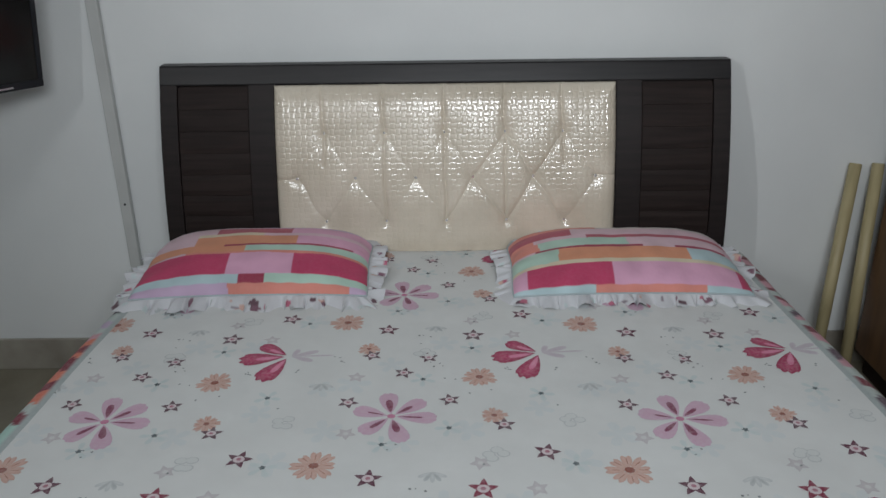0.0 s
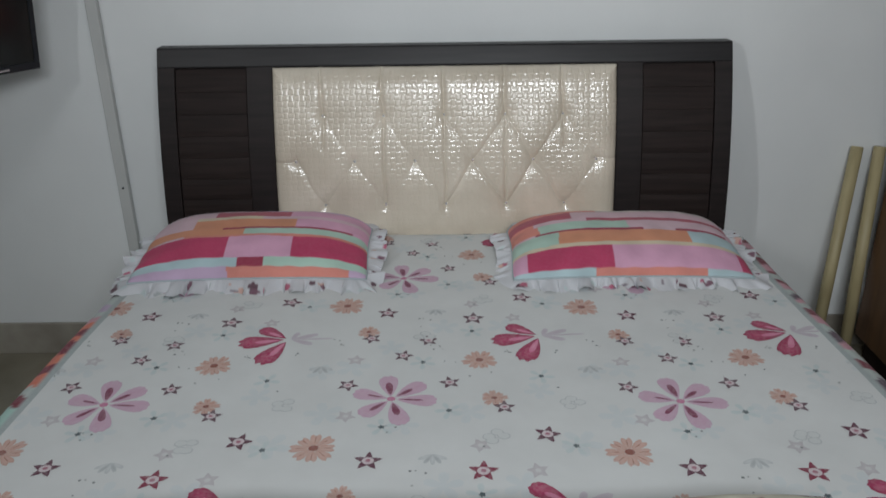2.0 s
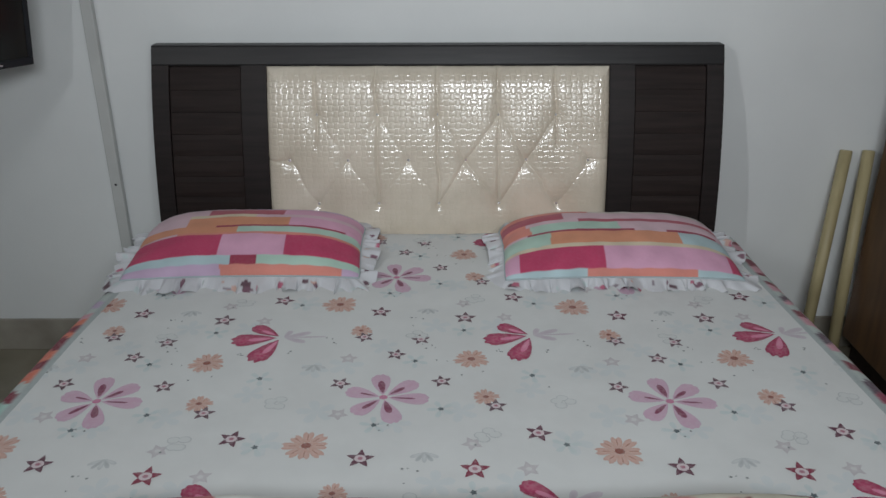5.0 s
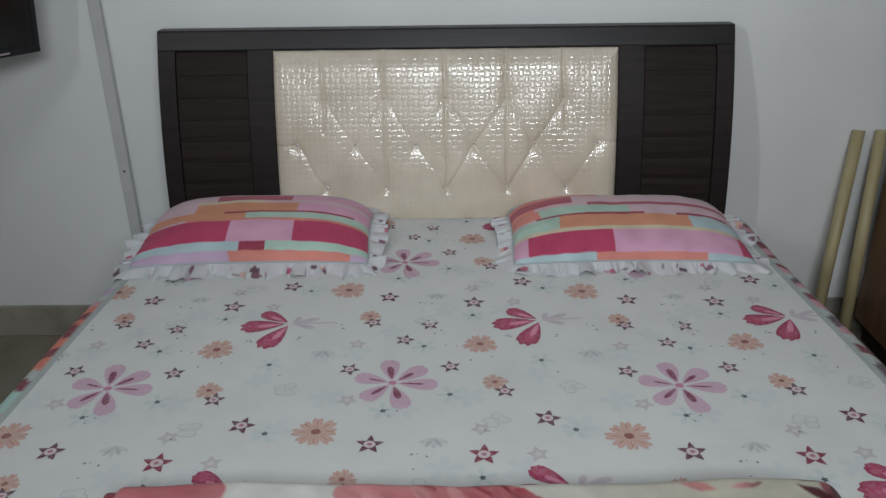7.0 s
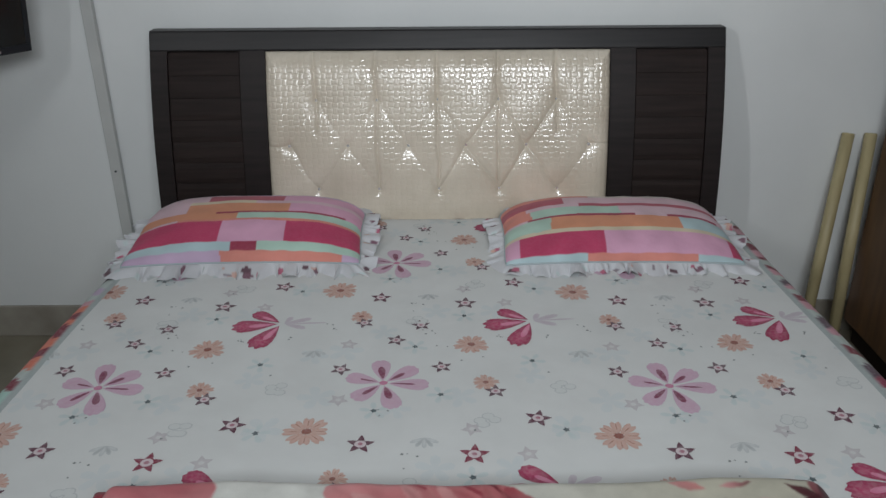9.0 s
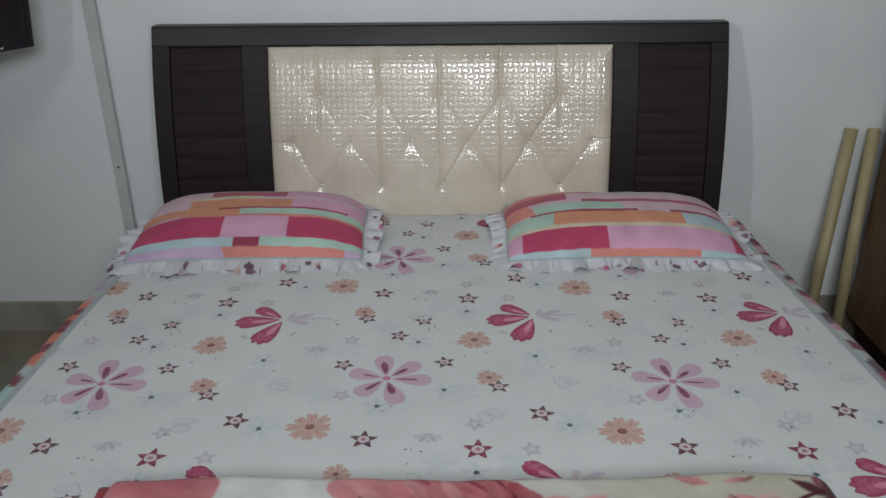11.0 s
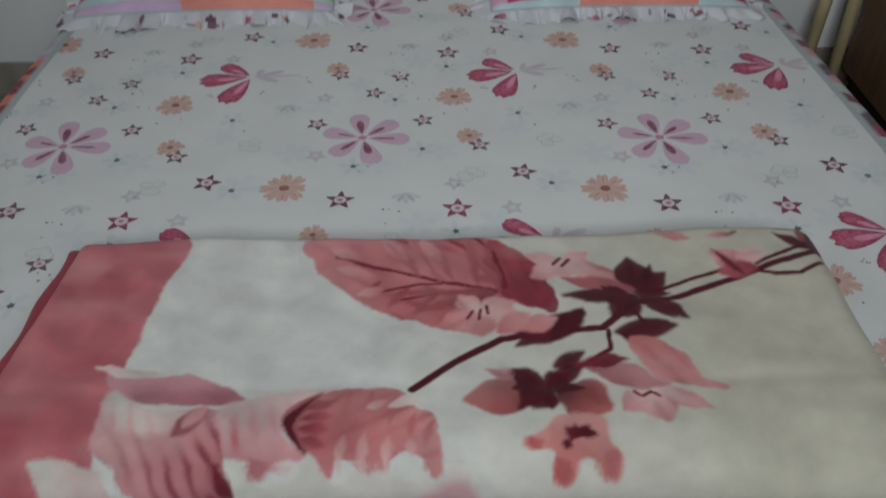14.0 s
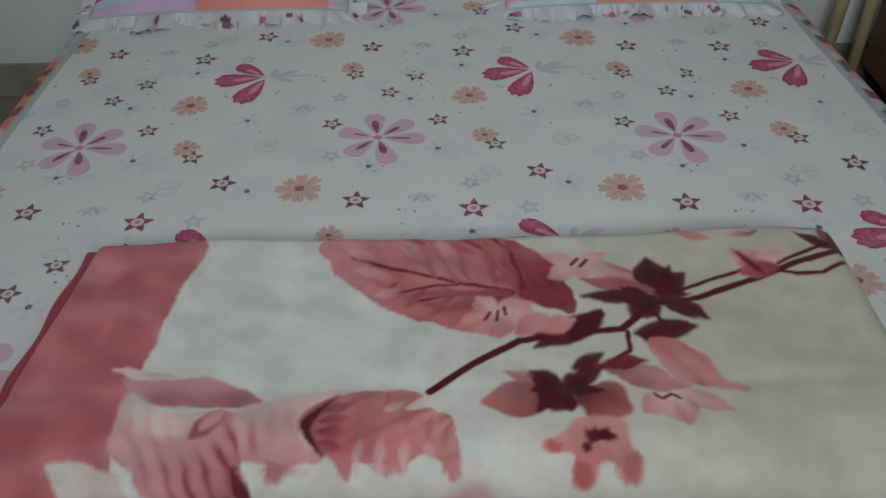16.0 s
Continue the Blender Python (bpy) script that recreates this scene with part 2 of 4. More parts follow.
for i, a in enumerate(BUTTONS):
    for b in BUTTONS[i + 1:]:
        if 0.1 < a[1] - b[1] < 0.2 and abs(a[0] - b[0]) < 0.13:
            d = segment_distance(gx + warp, gz + warp, a, b)
            crease = np.maximum(crease, rngc.uniform(0.15, 1.0) * 0.0060 * np.exp(-((d / 0.0065) ** 1.2)))
for x in ROWS[0][1]:
    d = segment_distance(gx + warp, gz, (x, 0.892), (x - 0.004, 1.04))
    crease = np.maximum(crease, 0.0095 * np.exp(-((d / 0.0055) ** 1.2)))
    low = 0.62 if abs(x) < 0.3 else 0.80
    d = segment_distance(gx + warp, gz, (x, 0.892), (x + 0.002, low))
    crease = np.maximum(crease, 0.0060 * np.exp(-((d / 0.0045) ** 1.2)))
for x, s in ((-0.456, -1), (0.459, 1)):
    d = segment_distance(gx, gz + warp, (x, 0.757), (s * 0.53, 0.757))
    crease = np.maximum(crease, 0.004 * np.exp(-((d / 0.006) ** 1.2)))
ripple = 0.0004 * wave_noise(gx * 2.2, gz * 0.7, 11, 7) + 0.0009 * wave_noise(gx, gz, 12, 4)
cell = 0.0168
cx, cz = np.floor(gx / cell), np.floor(gz / cell)
fx, fz = gx / cell - cx - 0.5, gz / cell - cz - 0.5
upright = ((cx + cz) % 2) == 0
u = np.where(upright, fx, fz)
v = np.where(upright, fz, fx)
bar = np.clip((0.36 - np.abs(u)) / 0.09, 0, 1) * np.clip((0.60 - np.abs(v)) / 0.12, 0, 1)
weave = 0.0013 * bar * np.clip((gz - 0.66) * 4.5, 0.42, 1.0)
out = pad - dep - crease + ripple + weave
out = np.maximum(out, 0.001)
hy = -0.105 * (1 - np.clip((gz - 0.45) / 0.64, 0, None) ** 2.2)
pv = np.stack([gx * (1 + 0.024 * (HB_TOP - gz)), hy - out, gz], -1).reshape(-1, 3)
link_mesh("tufted_panel", pv, grid_faces(nx, nz), VINYL, bed, "shiny cream woven-look vinyl panel, button tufted")
for x, z in BUTTONS:
    i, j = round((x + 0.522) / 1.044 * (nx - 1)), round((z - 0.435) / 0.5965 * (nz - 1))
    bm = bmesh.new()
    bmesh.ops.create_icosphere(bm, subdivisions=1, radius=0.0065, matrix=pose(hb_x(x, z), hb_y(z) - out[i, j] - 0.001, z) @ Matrix.Diagonal((1, 0.6, 1, 1)))
    part("button", bm, CRYSTAL, bed, "small crystal button")

FOOT, HEAD, BX = -2.07, -0.125, 0.013
for s in (-1, 1):
    part("side_rail", box_bm(BX + s * 0.865 - 0.015, BX + s * 0.865 + 0.015, FOOT + 0.05, -0.11, 0.14, 0.32, 0.004), WENGE, bed)
    for y in (-0.14, FOOT + 0.09):
        part("leg", box_bm(BX + s * 0.80 - 0.03, BX + s * 0.80 + 0.03, y - 0.03, y + 0.03, 0, 0.15, 0.004), WENGE, bed)
part("foot_rail", box_bm(-0.85, 0.87, FOOT + 0.02, FOOT + 0.049, 0.14, 0.32, 0.004), WENGE, bed)
part("slatted_base", box_bm(-0.834, 0.860, FOOT + 0.05, -0.11, 0.15, 0.28), WENGE_DARK, bed)
mat_ob = part("mattress", box_bm(-0.855, 0.880, FOOT + 0.03, HEAD - 0.005, 0.281, 0.535, 0.05), MATTRESS)
tagged(mat_ob, "thick mattress under a printed cotton sheet", "mattress")

# ---- the bedsheet ----
WHITE = lin(217, 219, 218)
PURPLE = lin(108, 82, 92)
MAUVE, PEACH, PEACHD = lin(206, 175, 194), lin(214, 180, 168), lin(178, 132, 120)
PALE, OUTL, DOT = lin(200, 211, 212), lin(176, 181, 182), lin(92, 104, 108)


def half_width(y):
    return 0.845 + 0.036 * min(1.0, max(0.0, (-y - 0.45) / 0.75))


def sheet_z(x, y):
    z = 0.5495 + 0.0016 * math.sin(5.1 * x + 2.3 * y) + 0.0013 * math.sin(9.7 * y - 3.1 * x + 1.2) + 0.0008 * math.sin(17 * x + 11 * y)
    z -= 0.05 * max(0.0, (y + 0.21) / 0.085) ** 2
    z -= 0.05 * max(0.0, (-2.00 - y) / 0.07) ** 2
    return z


sv, sf, sc = [], [], []
ny, nxs = 120, 90
for i in range(nxs):
    for j in range(ny):
        y = FOOT + (HEAD - FOOT) * j / (ny - 1)
        x = BX + half_width(y) * (-1 + 2 * i / (nxs - 1))
        sv.append((x, y, sheet_z(x, y)))
        sc.append(WHITE)
sf += grid_faces(nxs, ny)
lift = [0.0007]


def blob(cx, cy, outline, inner, outer):
    """A printed patch: a fan from its middle, lying on the sheet."""
    base = len(sv)
    ring = []
    for x, y in outline:
        y = min(max(y, FOOT + 0.001), HEAD - 0.001)
        w = half_width(y)
        ring.append((min(max(x, BX - w), BX + w), y))
    mx, my = sum(p[0] for p in ring) / len(ring), sum(p[1] for p in ring) / len(ring)
    for k, (x, y) in enumerate([(mx, my)] + ring):
        sv.append((x, y, sheet_z(x, y) + lift[0]))
        sc.append(inner if k == 0 else outer)
    n = len(ring)
    for k in range(n):
        sf.append((base, base + 1 + k, base + 1 + (k + 1) % n))


def petal(cx, cy, ang, r0, r1, wid, inner, outer, n=14, notch=0.0):
    ca, sa = math.cos(ang), math.sin(ang)
    pts = []
    for k in range(n):
        t = k / n * 2 * math.pi
        u = (1 - math.cos(t)) / 2
        v = math.sin(t) * (0.42 + 0.68 * u)
        rr = r0 + (r1 - r0) * (u - notch * max(0.0, 1 - abs(t - math.pi) / 0.5))
        pts.append((cx + rr * ca - v * wid * sa, cy + rr * sa + v * wid * ca))
    blob(cx, cy, pts, inner, outer)


def disc(cx, cy, rx, ry, col, n=10):
    blob(cx, cy, [(cx + rx * math.cos(k / n * 6.2832), cy + ry * math.sin(k / n * 6.2832)) for k in range(n)], col, col)


def star(cx, cy, r, rot, col):
    """Five pointed arms, swollen at their middle, about a pale eye."""
    pts = []
    for k in range(5):
        for da, q in ((-0.628, 0.46), (-0.34, 0.66), (-0.10, 0.90), (0.0, 1.06), (0.12, 0.88), (0.36, 0.62)):
            a = rot + k * 1.2566 + da
            pts.append((cx + r * q * math.cos(a), cy + r * q * math.sin(a)))
    lift[0] = 0.0010
    blob(cx, cy, pts, col, col)
    lift[0] = 0.0013
    disc(cx, cy, r * 0.44, r * 0.41, lin(214, 200, 204), 10)
    lift[0] = 0.0016
    disc(cx, cy, r * 0.20, r * 0.18, lin(176, 120, 136), 6)


def faded_star(cx, cy, r, rot):
    pts = [(cx + r * q * math.cos(a), cy + r * q * math.sin(a)) for a, q in ((rot + k * 0.6283, 1.0 if k % 2 else 0.52) for k in range(10))]
    lift[0] = 0.0006
    blob(cx, cy, pts, lin(206, 202, 204), lin(194, 190, 193))
    lift[0] = 0.0008
    disc(cx, cy, r * 0.26, r * 0.24, lin(212, 212, 212), 8)


def big_flower(cx, cy):
    for k, (a, r) in enumerate(((-5, 0.093), (41, 0.088), (98, 0.088), (162, 0.082), (226, 0.082), (286, 0.094))):
        an = radians(a)
        lift[0] = 0.0007 + 0.00006 * k
        wing(cx, cy, an, r * 1.03, 0.0208, 0.8, lin(206, 170, 190), MAUVE)
        lift[0] = 0.0012
        petal(cx, cy, an, 0.016, r * (0.72 - 0.08 * (k % 2)), 0.0036 + 0.003 * (k % 3), lin(132, 68, 92), lin(142, 80, 104), 10)
    lift[0] = 0.0014
    disc(cx, cy, 0.009, 0.008, lin(200, 130, 160))


def orange_flower(cx, cy, r, rot):
    for k in range(8):
        lift[0] = 0.0007 + 0.00004 * k
        an = rot + k * math.pi / 4
        petal(cx, cy, an, r * 0.12, r * (0.86 + 0.07 * (k * 5 % 3)), r * 0.265, PEACH, lin(204, 168, 156), 14, 0.22)
        lift[0] = 0.0011
        petal(cx, cy, an, r * 0.3, r * 0.72, r * 0.035, PEACHD, PEACHD, 6)
    lift[0] = 0.0013
    disc(cx, cy, r * 0.20, r * 0.18, lin(152, 96, 86), 8)


def wing(cx, cy, ang, r, wid, lobes, inner, outer, start=0.10):
    """A wing that widens from the body to a blunt, lobed end."""
    ca, sa = math.cos(ang), math.sin(ang)
    prof = [(start, 0.0), (0.24, 0.34), (0.44, 0.72), (0.62, 0.94), (0.78, 1.0)]
    end = []
    for k in range(1, 14):
        f = 1 - 2 * k / 14
        end.append((0.82 + 0.18 * math.sqrt(max(0.0, 1 - f * f)) - lobes * 0.022 * (1 + math.cos(f * 9.42)), f))
    pts = [(u * r, v * wid) for u, v in prof] + [(u * r, f * wid) for u, f in end] + [(u * r, -v * wid) for u, v in prof[:0:-1]]
    blob(cx, cy, [(cx + u * ca - v * sa, cy + u * sa + v * ca) for u, v in pts], inner, outer)


def butterfly(cx, cy):
    for k, (a, r, w) in enumerate(((146, 0.092, 0.0195), (190, 0.118, 0.027), (246, 0.122, 0.026))):
        an = radians(a)
        lift[0] = 0.0008 + 0.0001 * k
        wing(cx, cy, an, r, w, 1.7 if k else 0.8, lin(192, 84, 118), lin(160, 52, 88))
        lift[0] = 0.0013
        petal(cx, cy, an + 0.05, 0.018, r * 0.66, w * 0.36, lin(226, 150, 178), lin(214, 124, 156), 12)
    for a, r, w in ((24, 0.066, 0.011), (-22, 0.056, 0.011), (70, 0.036, 0.009), (4, 0.10, 0.004)):
        lift[0] = 0.0008
        petal(cx + 0.006, cy, radians(a), 0.0, r, w, lin(196, 184, 194), lin(203, 196, 203), 10)


def pale_flower(cx, cy, r, rot):
    for k in range(5):
        lift[0] = 0.0006 + 0.00003 * k
        petal(cx, cy, rot + k * 1.2566, r * 0.1, r, r * 0.26, PALE, lin(206, 214, 214), 9)
    lift[0] = 0.0010
    blob(cx, cy, [(cx + 0.0075 * q * math.cos(a), cy + 0.0075 * q * math.sin(a)) for a, q in ((k * 0.6283, 1 if k % 2 else 0.6) for k in range(10))], DOT, DOT)


def ghost_flower(cx, cy, r, rot):
    """A washed-out blue-grey blossom."""
    for k in range(5):
        lift[0] = 0.0005 + 0.00002 * k
        petal(cx, cy, rot + k * 1.2566, 0, r, r * 0.34, lin(209, 215, 216), lin(211, 216, 217), 8)


def clover(cx, cy, r):
    """Four outlined loops."""
    for k in range(4):
        a = 0.6 + cx * 9 + k * (1.57 + 0.25 * math.sin(k * 2 + cy * 20))
        ox, oy = cx + r * 0.55 * math.cos(a), cy + r * 0.55 * math.sin(a)
        lift[0] = 0.0006 + 0.00006 * k
        disc(ox, oy, r * 0.50, r * 0.42, lin(192, 196, 197), 12)
        lift[0] = 0.0009 + 0.00004 * k
        disc(ox, oy, r * 0.42, r * 0.34, lin(213, 216, 215), 12)


def shell(cx, cy, r):
    for k in range(5):
        lift[0] = 0.0006 + 0.0001 * k
        petal(cx, cy + r * 0.5, radians(210 + k * 30), 0, r * 1.2, r * 0.22, OUTL if k % 2 else lin(210, 213, 213), lin(194, 198, 199), 9)


# one repeat of the print, about the large pink flower
PX, PY, FX, FY = 0.588, 0.580, -0.107, -1.082
STARS = [(-0.103, 0.045), (0.113, 0.052), (0.223, -0.042), (0.010, 0.164), (-0.068, 0.242), (0.065, 0.232), (-0.038, -0.213), (0.299, -0.134)]
PALES = [(0.054, 0.136), (0.310, 0.076), (-0.021, -0.107), (0.111, -0.052), (0.349, -0.170), (0.167, 0.278)]
CLOVERS = [(0.055, 0.251), (0.201, -0.141), (0.363, -0.026)]
GHOSTS = [(0.02, -0.10), (0.15, -0.06), (-0.10, 0.12), (0.30, 0.02), (0.10, 0.30), (0.36, -0.16), (-0.02, 0.20), (0.24, 0.30), (-0.14, -0.06), (0.42, 0.10)]
SHELLS = [(0.080, -0.205), (-0.169, 0.110)]
FADED_STARS = [(-0.095, -0.070), (0.170, -0.166), (0.270, -0.240), (-0.096, 0.148)]
ORANGES = [(-0.143, -0.173, 0.050), (0.180, 0.146, 0.045), (-0.078, 0.272, 0.030), (0.204, -0.009, 0.032)]
rng = random.Random(7)
SPECKS = []
for _ in range(13):
    gx0, gy0 = rng.uniform(0, PX), rng.uniform(0, PY)
    for _ in range(rng.choice((1, 2, 3, 4))):
        SPECKS.append((gx0 + rng.gauss(0, 0.012), gy0 + rng.gauss(0, 0.010), rng.uniform(0.0016, 0.0034)))


def print_bow(x):
    """The cloth was pulled unevenly: the print sags a little to both sides of the middle."""
    return float(np.interp(x, (-0.78, -0.70, -0.55, -0.43, -0.33, -0.2, 0.25, 0.36, 0.5, 0.62, 0.78), (0, -0.013, -0.020, -0.023, -0.004, 0, 0, -0.020, -0.024, -0.015, 0)))


for iu in range(-3, 4):
    for iv in range(-3, 4):
        ox, oy = FX + iu * PX, FY + iv * PY

        def spot(dx, dy, m=0.02):
            """Where a motif of this repeat lands, or None off the sheet."""
            x = ox + dx
            y = oy + dy + print_bow(x)
            return (x, y) if FOOT - m < y < HEAD + m - 0.03 and abs(x - BX) < half_width(y) + m else None

        def each(offsets, m=0.02):
            return [(k, spot(q[0], q[1], m), q) for k, q in enumerate(offsets) if spot(q[0], q[1], m)]

        for k, at, q in each(PALES):
            pale_flower(*at, 0.030, q[0] * 40)
        for k, at, q in each(CLOVERS):
            clover(*at, 0.026)
        for k, at, q in each(SHELLS):
            shell(*at, 0.026)
        for k, at, q in each(GHOSTS):
            ghost_flower(*at, 0.034 + 0.004 * (k % 3), k * 0.7)
        for k, at, q in each(FADED_STARS):
            faded_star(*at, 0.022, 0.4 + k)
        for k, at, q in each([(-0.008, -0.008)], 0.05):
            big_flower(*at)
        for k, at, q in each([(0.326, 0.250)], 0.05):
            butterfly(*at)
        for k, at, q in each(ORANGES, 0.03):
            orange_flower(*at, q[2], k * 0.3)
        for k, at, q in each(STARS):
            star(*at, 0.0225 if k < 6 else 0.026, 1.5708 + (k * 37 % 50 - 25) / 60, PURPLE if k < 6 else lin(104, 62, 78))
        for k, at, q in each([(0.172, -0.240)]):
            star(*at, 0.0275, 1.5, lin(138, 54, 76) if at[1] < -1.2 else PURPLE)
        lift[0] = 0.0008
        for k, at, q in each(SPECKS, 0):
            disc(*at, q[2], q[2], lin(130, 136, 136), 6)

sheet = thing("bedsheet", "white cotton bedsheet printed with pink flowers, stars and butterflies", "bedsheet")
link_mesh("sheet_top", np.array(sv), sf, SHEET, sheet, "white cotton with flower print", np.array(sc))

# patchwork border that hangs down the sides: runs of slanting patches, each with its own colours
# these dyes are darkened a little for the shade down the sides
DIMW, INK, SALMON, MAROONP = lin(196, 206, 202), lin(104, 84, 98), lin(226, 128, 104), lin(132, 48, 66)
MINTP, CRIMP, LILAC, ROSEP = lin(178, 214, 204), lin(158, 50, 84), lin(200, 180, 206), lin(214, 160, 172)
LEFT_RUNS = [(-0.74, (DIMW, INK, DIMW, LILAC, DIMW, ROSEP)), (-1.02, (SALMON, MAROONP, SALMON, SALMON, MAROONP)), (-9, (MINTP, CRIMP, DIMW, MAROONP, MINTP, MINTP, SALMON, LILAC))]
RIGHT_RUNS = [(-0.55, (MAROONP, DIMW, MAROONP, ROSEP)), (-1.0, (ROSEP, DIMW, MAROONP, ROSEP, DIMW, INK)), (-9, (DIMW, MAROONP, ROSEP, DIMW, INK, CRIMP))]


def drop_side(s, runs):
    n, m = 520, 34
    vs, cs = [], []
    rs = random.Random(3 if s < 0 else 9)
    cuts, y, k = [], -0.05, 0
    while y > FOOT - 0.4:
        colours = next(c for lim, c in runs if y > lim)
        cuts.append((y, colours[k % len(colours)], rs.choice(colours), rs.uniform(0.35, 0.75), rs.uniform(-0.03, 0.03)))
        y -= rs.uniform(0.022, 0.052)
        k += 1
    for i in range(n):
        y = FOOT + (HEAD - FOOT) * i / (n - 1)
        w = half_width(y)
        fold = 0.010 * math.sin(y * 23 + s) + 0.007 * math.sin(y * 51 + 1.3 * s)
        for j in range(m):
            q = j / (m - 1)
            if q < 0.3:
                a = q / 0.3 * 1.45
                x, z = w + 0.088 * math.sin(a), sheet_z(BX + s * w, y) - 0.085 * (1 - math.cos(a))
            else:
                f = (q - 0.3) / 0.7
                x, z = w + 0.0874 + fold * f, sheet_z(BX + s * w, y) - 0.0748 - 0.20 * f
            skew = y - q * 0.22 + 0.006 * math.sin(q * 40 + y * 30)
            col = DIMW
            for c in cuts:
                if skew <= c[0] + c[4] * q:
                    col = c[1] if (q % 0.4) / 0.4 < c[3] else c[2]
            vs.append((BX + s * x, y, z))
            cs.append(lin(172, 182, 182) if j < 2 else col)
    link_mesh("border", np.array(vs), grid_faces(n, m), SHEET, sheet, "patchwork printed border hanging over the side", np.array(cs))


drop_side(-1, LEFT_RUNS)
drop_side(1, RIGHT_RUNS)
fv, fc = [], []
for i in range(60):
    x = BX + half_width(-2) * (-1 + 2 * i / 59)
    for j in range(10):
        fv.append((x, FOOT - 0.004 - 0.006 * math.sin(x * 30) * j / 9, sheet_z(x, FOOT) - 0.03 * j))
        fc.append(WHITE)
link_mesh("foot_drop", np.array(fv), grid_faces(60, 10), SHEET, sheet, "", np.array(fc))

# ---- pillows ----
def pillow(at, tilt, turn, rows, seed, label, b=0.19, front=0.058):
    """rows: from the front edge to the back, (v_end, [(u_end, colour), ...])."""
    ob = thing("pillow", label, "pillow", group="pillows on the bed")
    ob.matrix_world = pose(*at, tilt, 0, turn)
    a, h = 0.325, 0.062
    nu, nv = 190, 120
    u, v = np.meshgrid(np.linspace(-1, 1, nu), np.linspace(-1, 1, nv), indexing="ij")
    dome = np.clip((1 - np.abs(u) ** 3.2) * (1 - np.abs(v) ** 2.6), 0, 1) ** 0.55
    px = a * u * (1 - 0.035 * (1 - v * v))
    py = b * v * (1 - 0.06 * (1 - u * u))
    crease = 0.0014 * wave_noise(px, py, seed, 4) + 0.0007 * wave_noise(px, py, seed + 1, 13)
    crease += 0.0025 * np.exp(-((1 - np.abs(u)) / 0.16) ** 2) * np.sin(v * 19 + seed) + 0.0018 * np.exp(-((1 + v) / 0.2) ** 2) * np.sin(u * 33 + seed)
    top = h * dome + crease * np.minimum(1, dome * 2)
    bot = -0.028 * dome
    py = py * (1 - 0.05 * np.abs(u) ** 6)
    px = px * (1 - 0.07 * np.abs(v) ** 6 * (v > 0) - 0.02 * np.abs(v) ** 6)
    droop = 0.030 * np.abs(u) ** 5 * (0.3 + 0.7 * np.clip(v, 0, 1)) + 0.022 * np.clip(v, 0, 1) ** 4
    top, bot = top - droop, bot - droop
    dye = np.zeros((nu, nv, 3))
    uu, vv = (u + 1) / 2 + 0.002 * wave_noise(px, py, seed + 3, 2), (v + 1) / 2 + 0.0022 * wave_noise(px, py, seed + 4, 1.6)
    lo = -1.0
    for v_end, cells in rows:
        lo_u = -1.0
        for u_end, col in cells:
            m = (vv >= lo) & (vv < v_end) & (uu >= lo_u) & (uu < u_end)
            dye[m] = col
            lo_u = u_end
        lo = v_end
    # much-washed print
    grey = dye.mean(-1, keepdims=True)
    dye = (dye * 0.86 + grey * 0.14) * (0.93 + 0.05 * wave_noise(px, py, seed + 5, 8))[..., None]
    tv = np.stack([px, py, top], -1).reshape(-1, 3)
    link_mesh("pillowcase_top", tv, grid_faces(nu, nv), PILLOW, ob, "patchwork printed cotton in pink, orange, mint", dye.reshape(-1, 3))
    bv = np.stack([px, py, bot], -1).reshape(-1, 3)
    link_mesh("pillowcase_back", bv, [f[::-1] for f in grid_faces(nu, nv)], PILLOW, ob, "", np.full((nu * nv, 3), lin(226, 205, 212)))
    # piping and gathered frill round the seam
    path = []
    sides = [((-1, -1), (1, -1)), ((1, -1), (1, 1)), ((1, 1), (-1, 1)), ((-1, 1), (-1, -1))]
    for (u0, v0), (u1, v1) in sides:
        n = 260 if v0 == v1 else 170
        for k in range(n):
            t = k / n
            uu_, vv_ = u0 + (u1 - u0) * t, v0 + (v1 - v0) * t
            x, y = a * uu_ * (1 - 0.035 * (1 - vv_ * vv_)), b * vv_ * (1 - 0.06 * (1 - uu_ * uu_))
            y *= 1 - 0.05 * abs(uu_) ** 6
            x *= 1 - (0.09 if vv_ > 0 else 0.02) * abs(vv_) ** 6
            low = 0.030 * abs(uu_) ** 5 * (0.3 + 0.7 * max(0.0, vv_)) + 0.022 * max(0.0, vv_) ** 4
            k2 = 0.12
            ex = max(0.0, abs(uu_) - (1 - k2)) / k2 if v0 == v1 else 1.0
            ey = max(0.0, abs(vv_) - (1 - k2)) / k2 if u0 == u1 else 1.0
            d = Vector((math.copysign(1, uu_) * (ex if v0 == v1 else 1.0), math.copysign(1, vv_) * (ey if u0 == u1 else 1.0))).normalized()
            path.append((x, y, d.x, d.y, low))
    rs = random.Random(seed)
    n, m = len(path), 9
    marks = [(rs.uniform(0, n), rs.uniform(0.3, 0.95), rs.uniform(1.0, 4.5), rs.uniform(0.08, 0.24), rs.choice((PURPLE, lin(130, 96, 110), lin(186, 108, 130), lin(212, 176, 164), PALE, lin(150, 140, 148), OUTL))) for _ in range(58)]
    ph = [rs.uniform(0, 6.28) for _ in range(5)]
    vs, cs = [], []
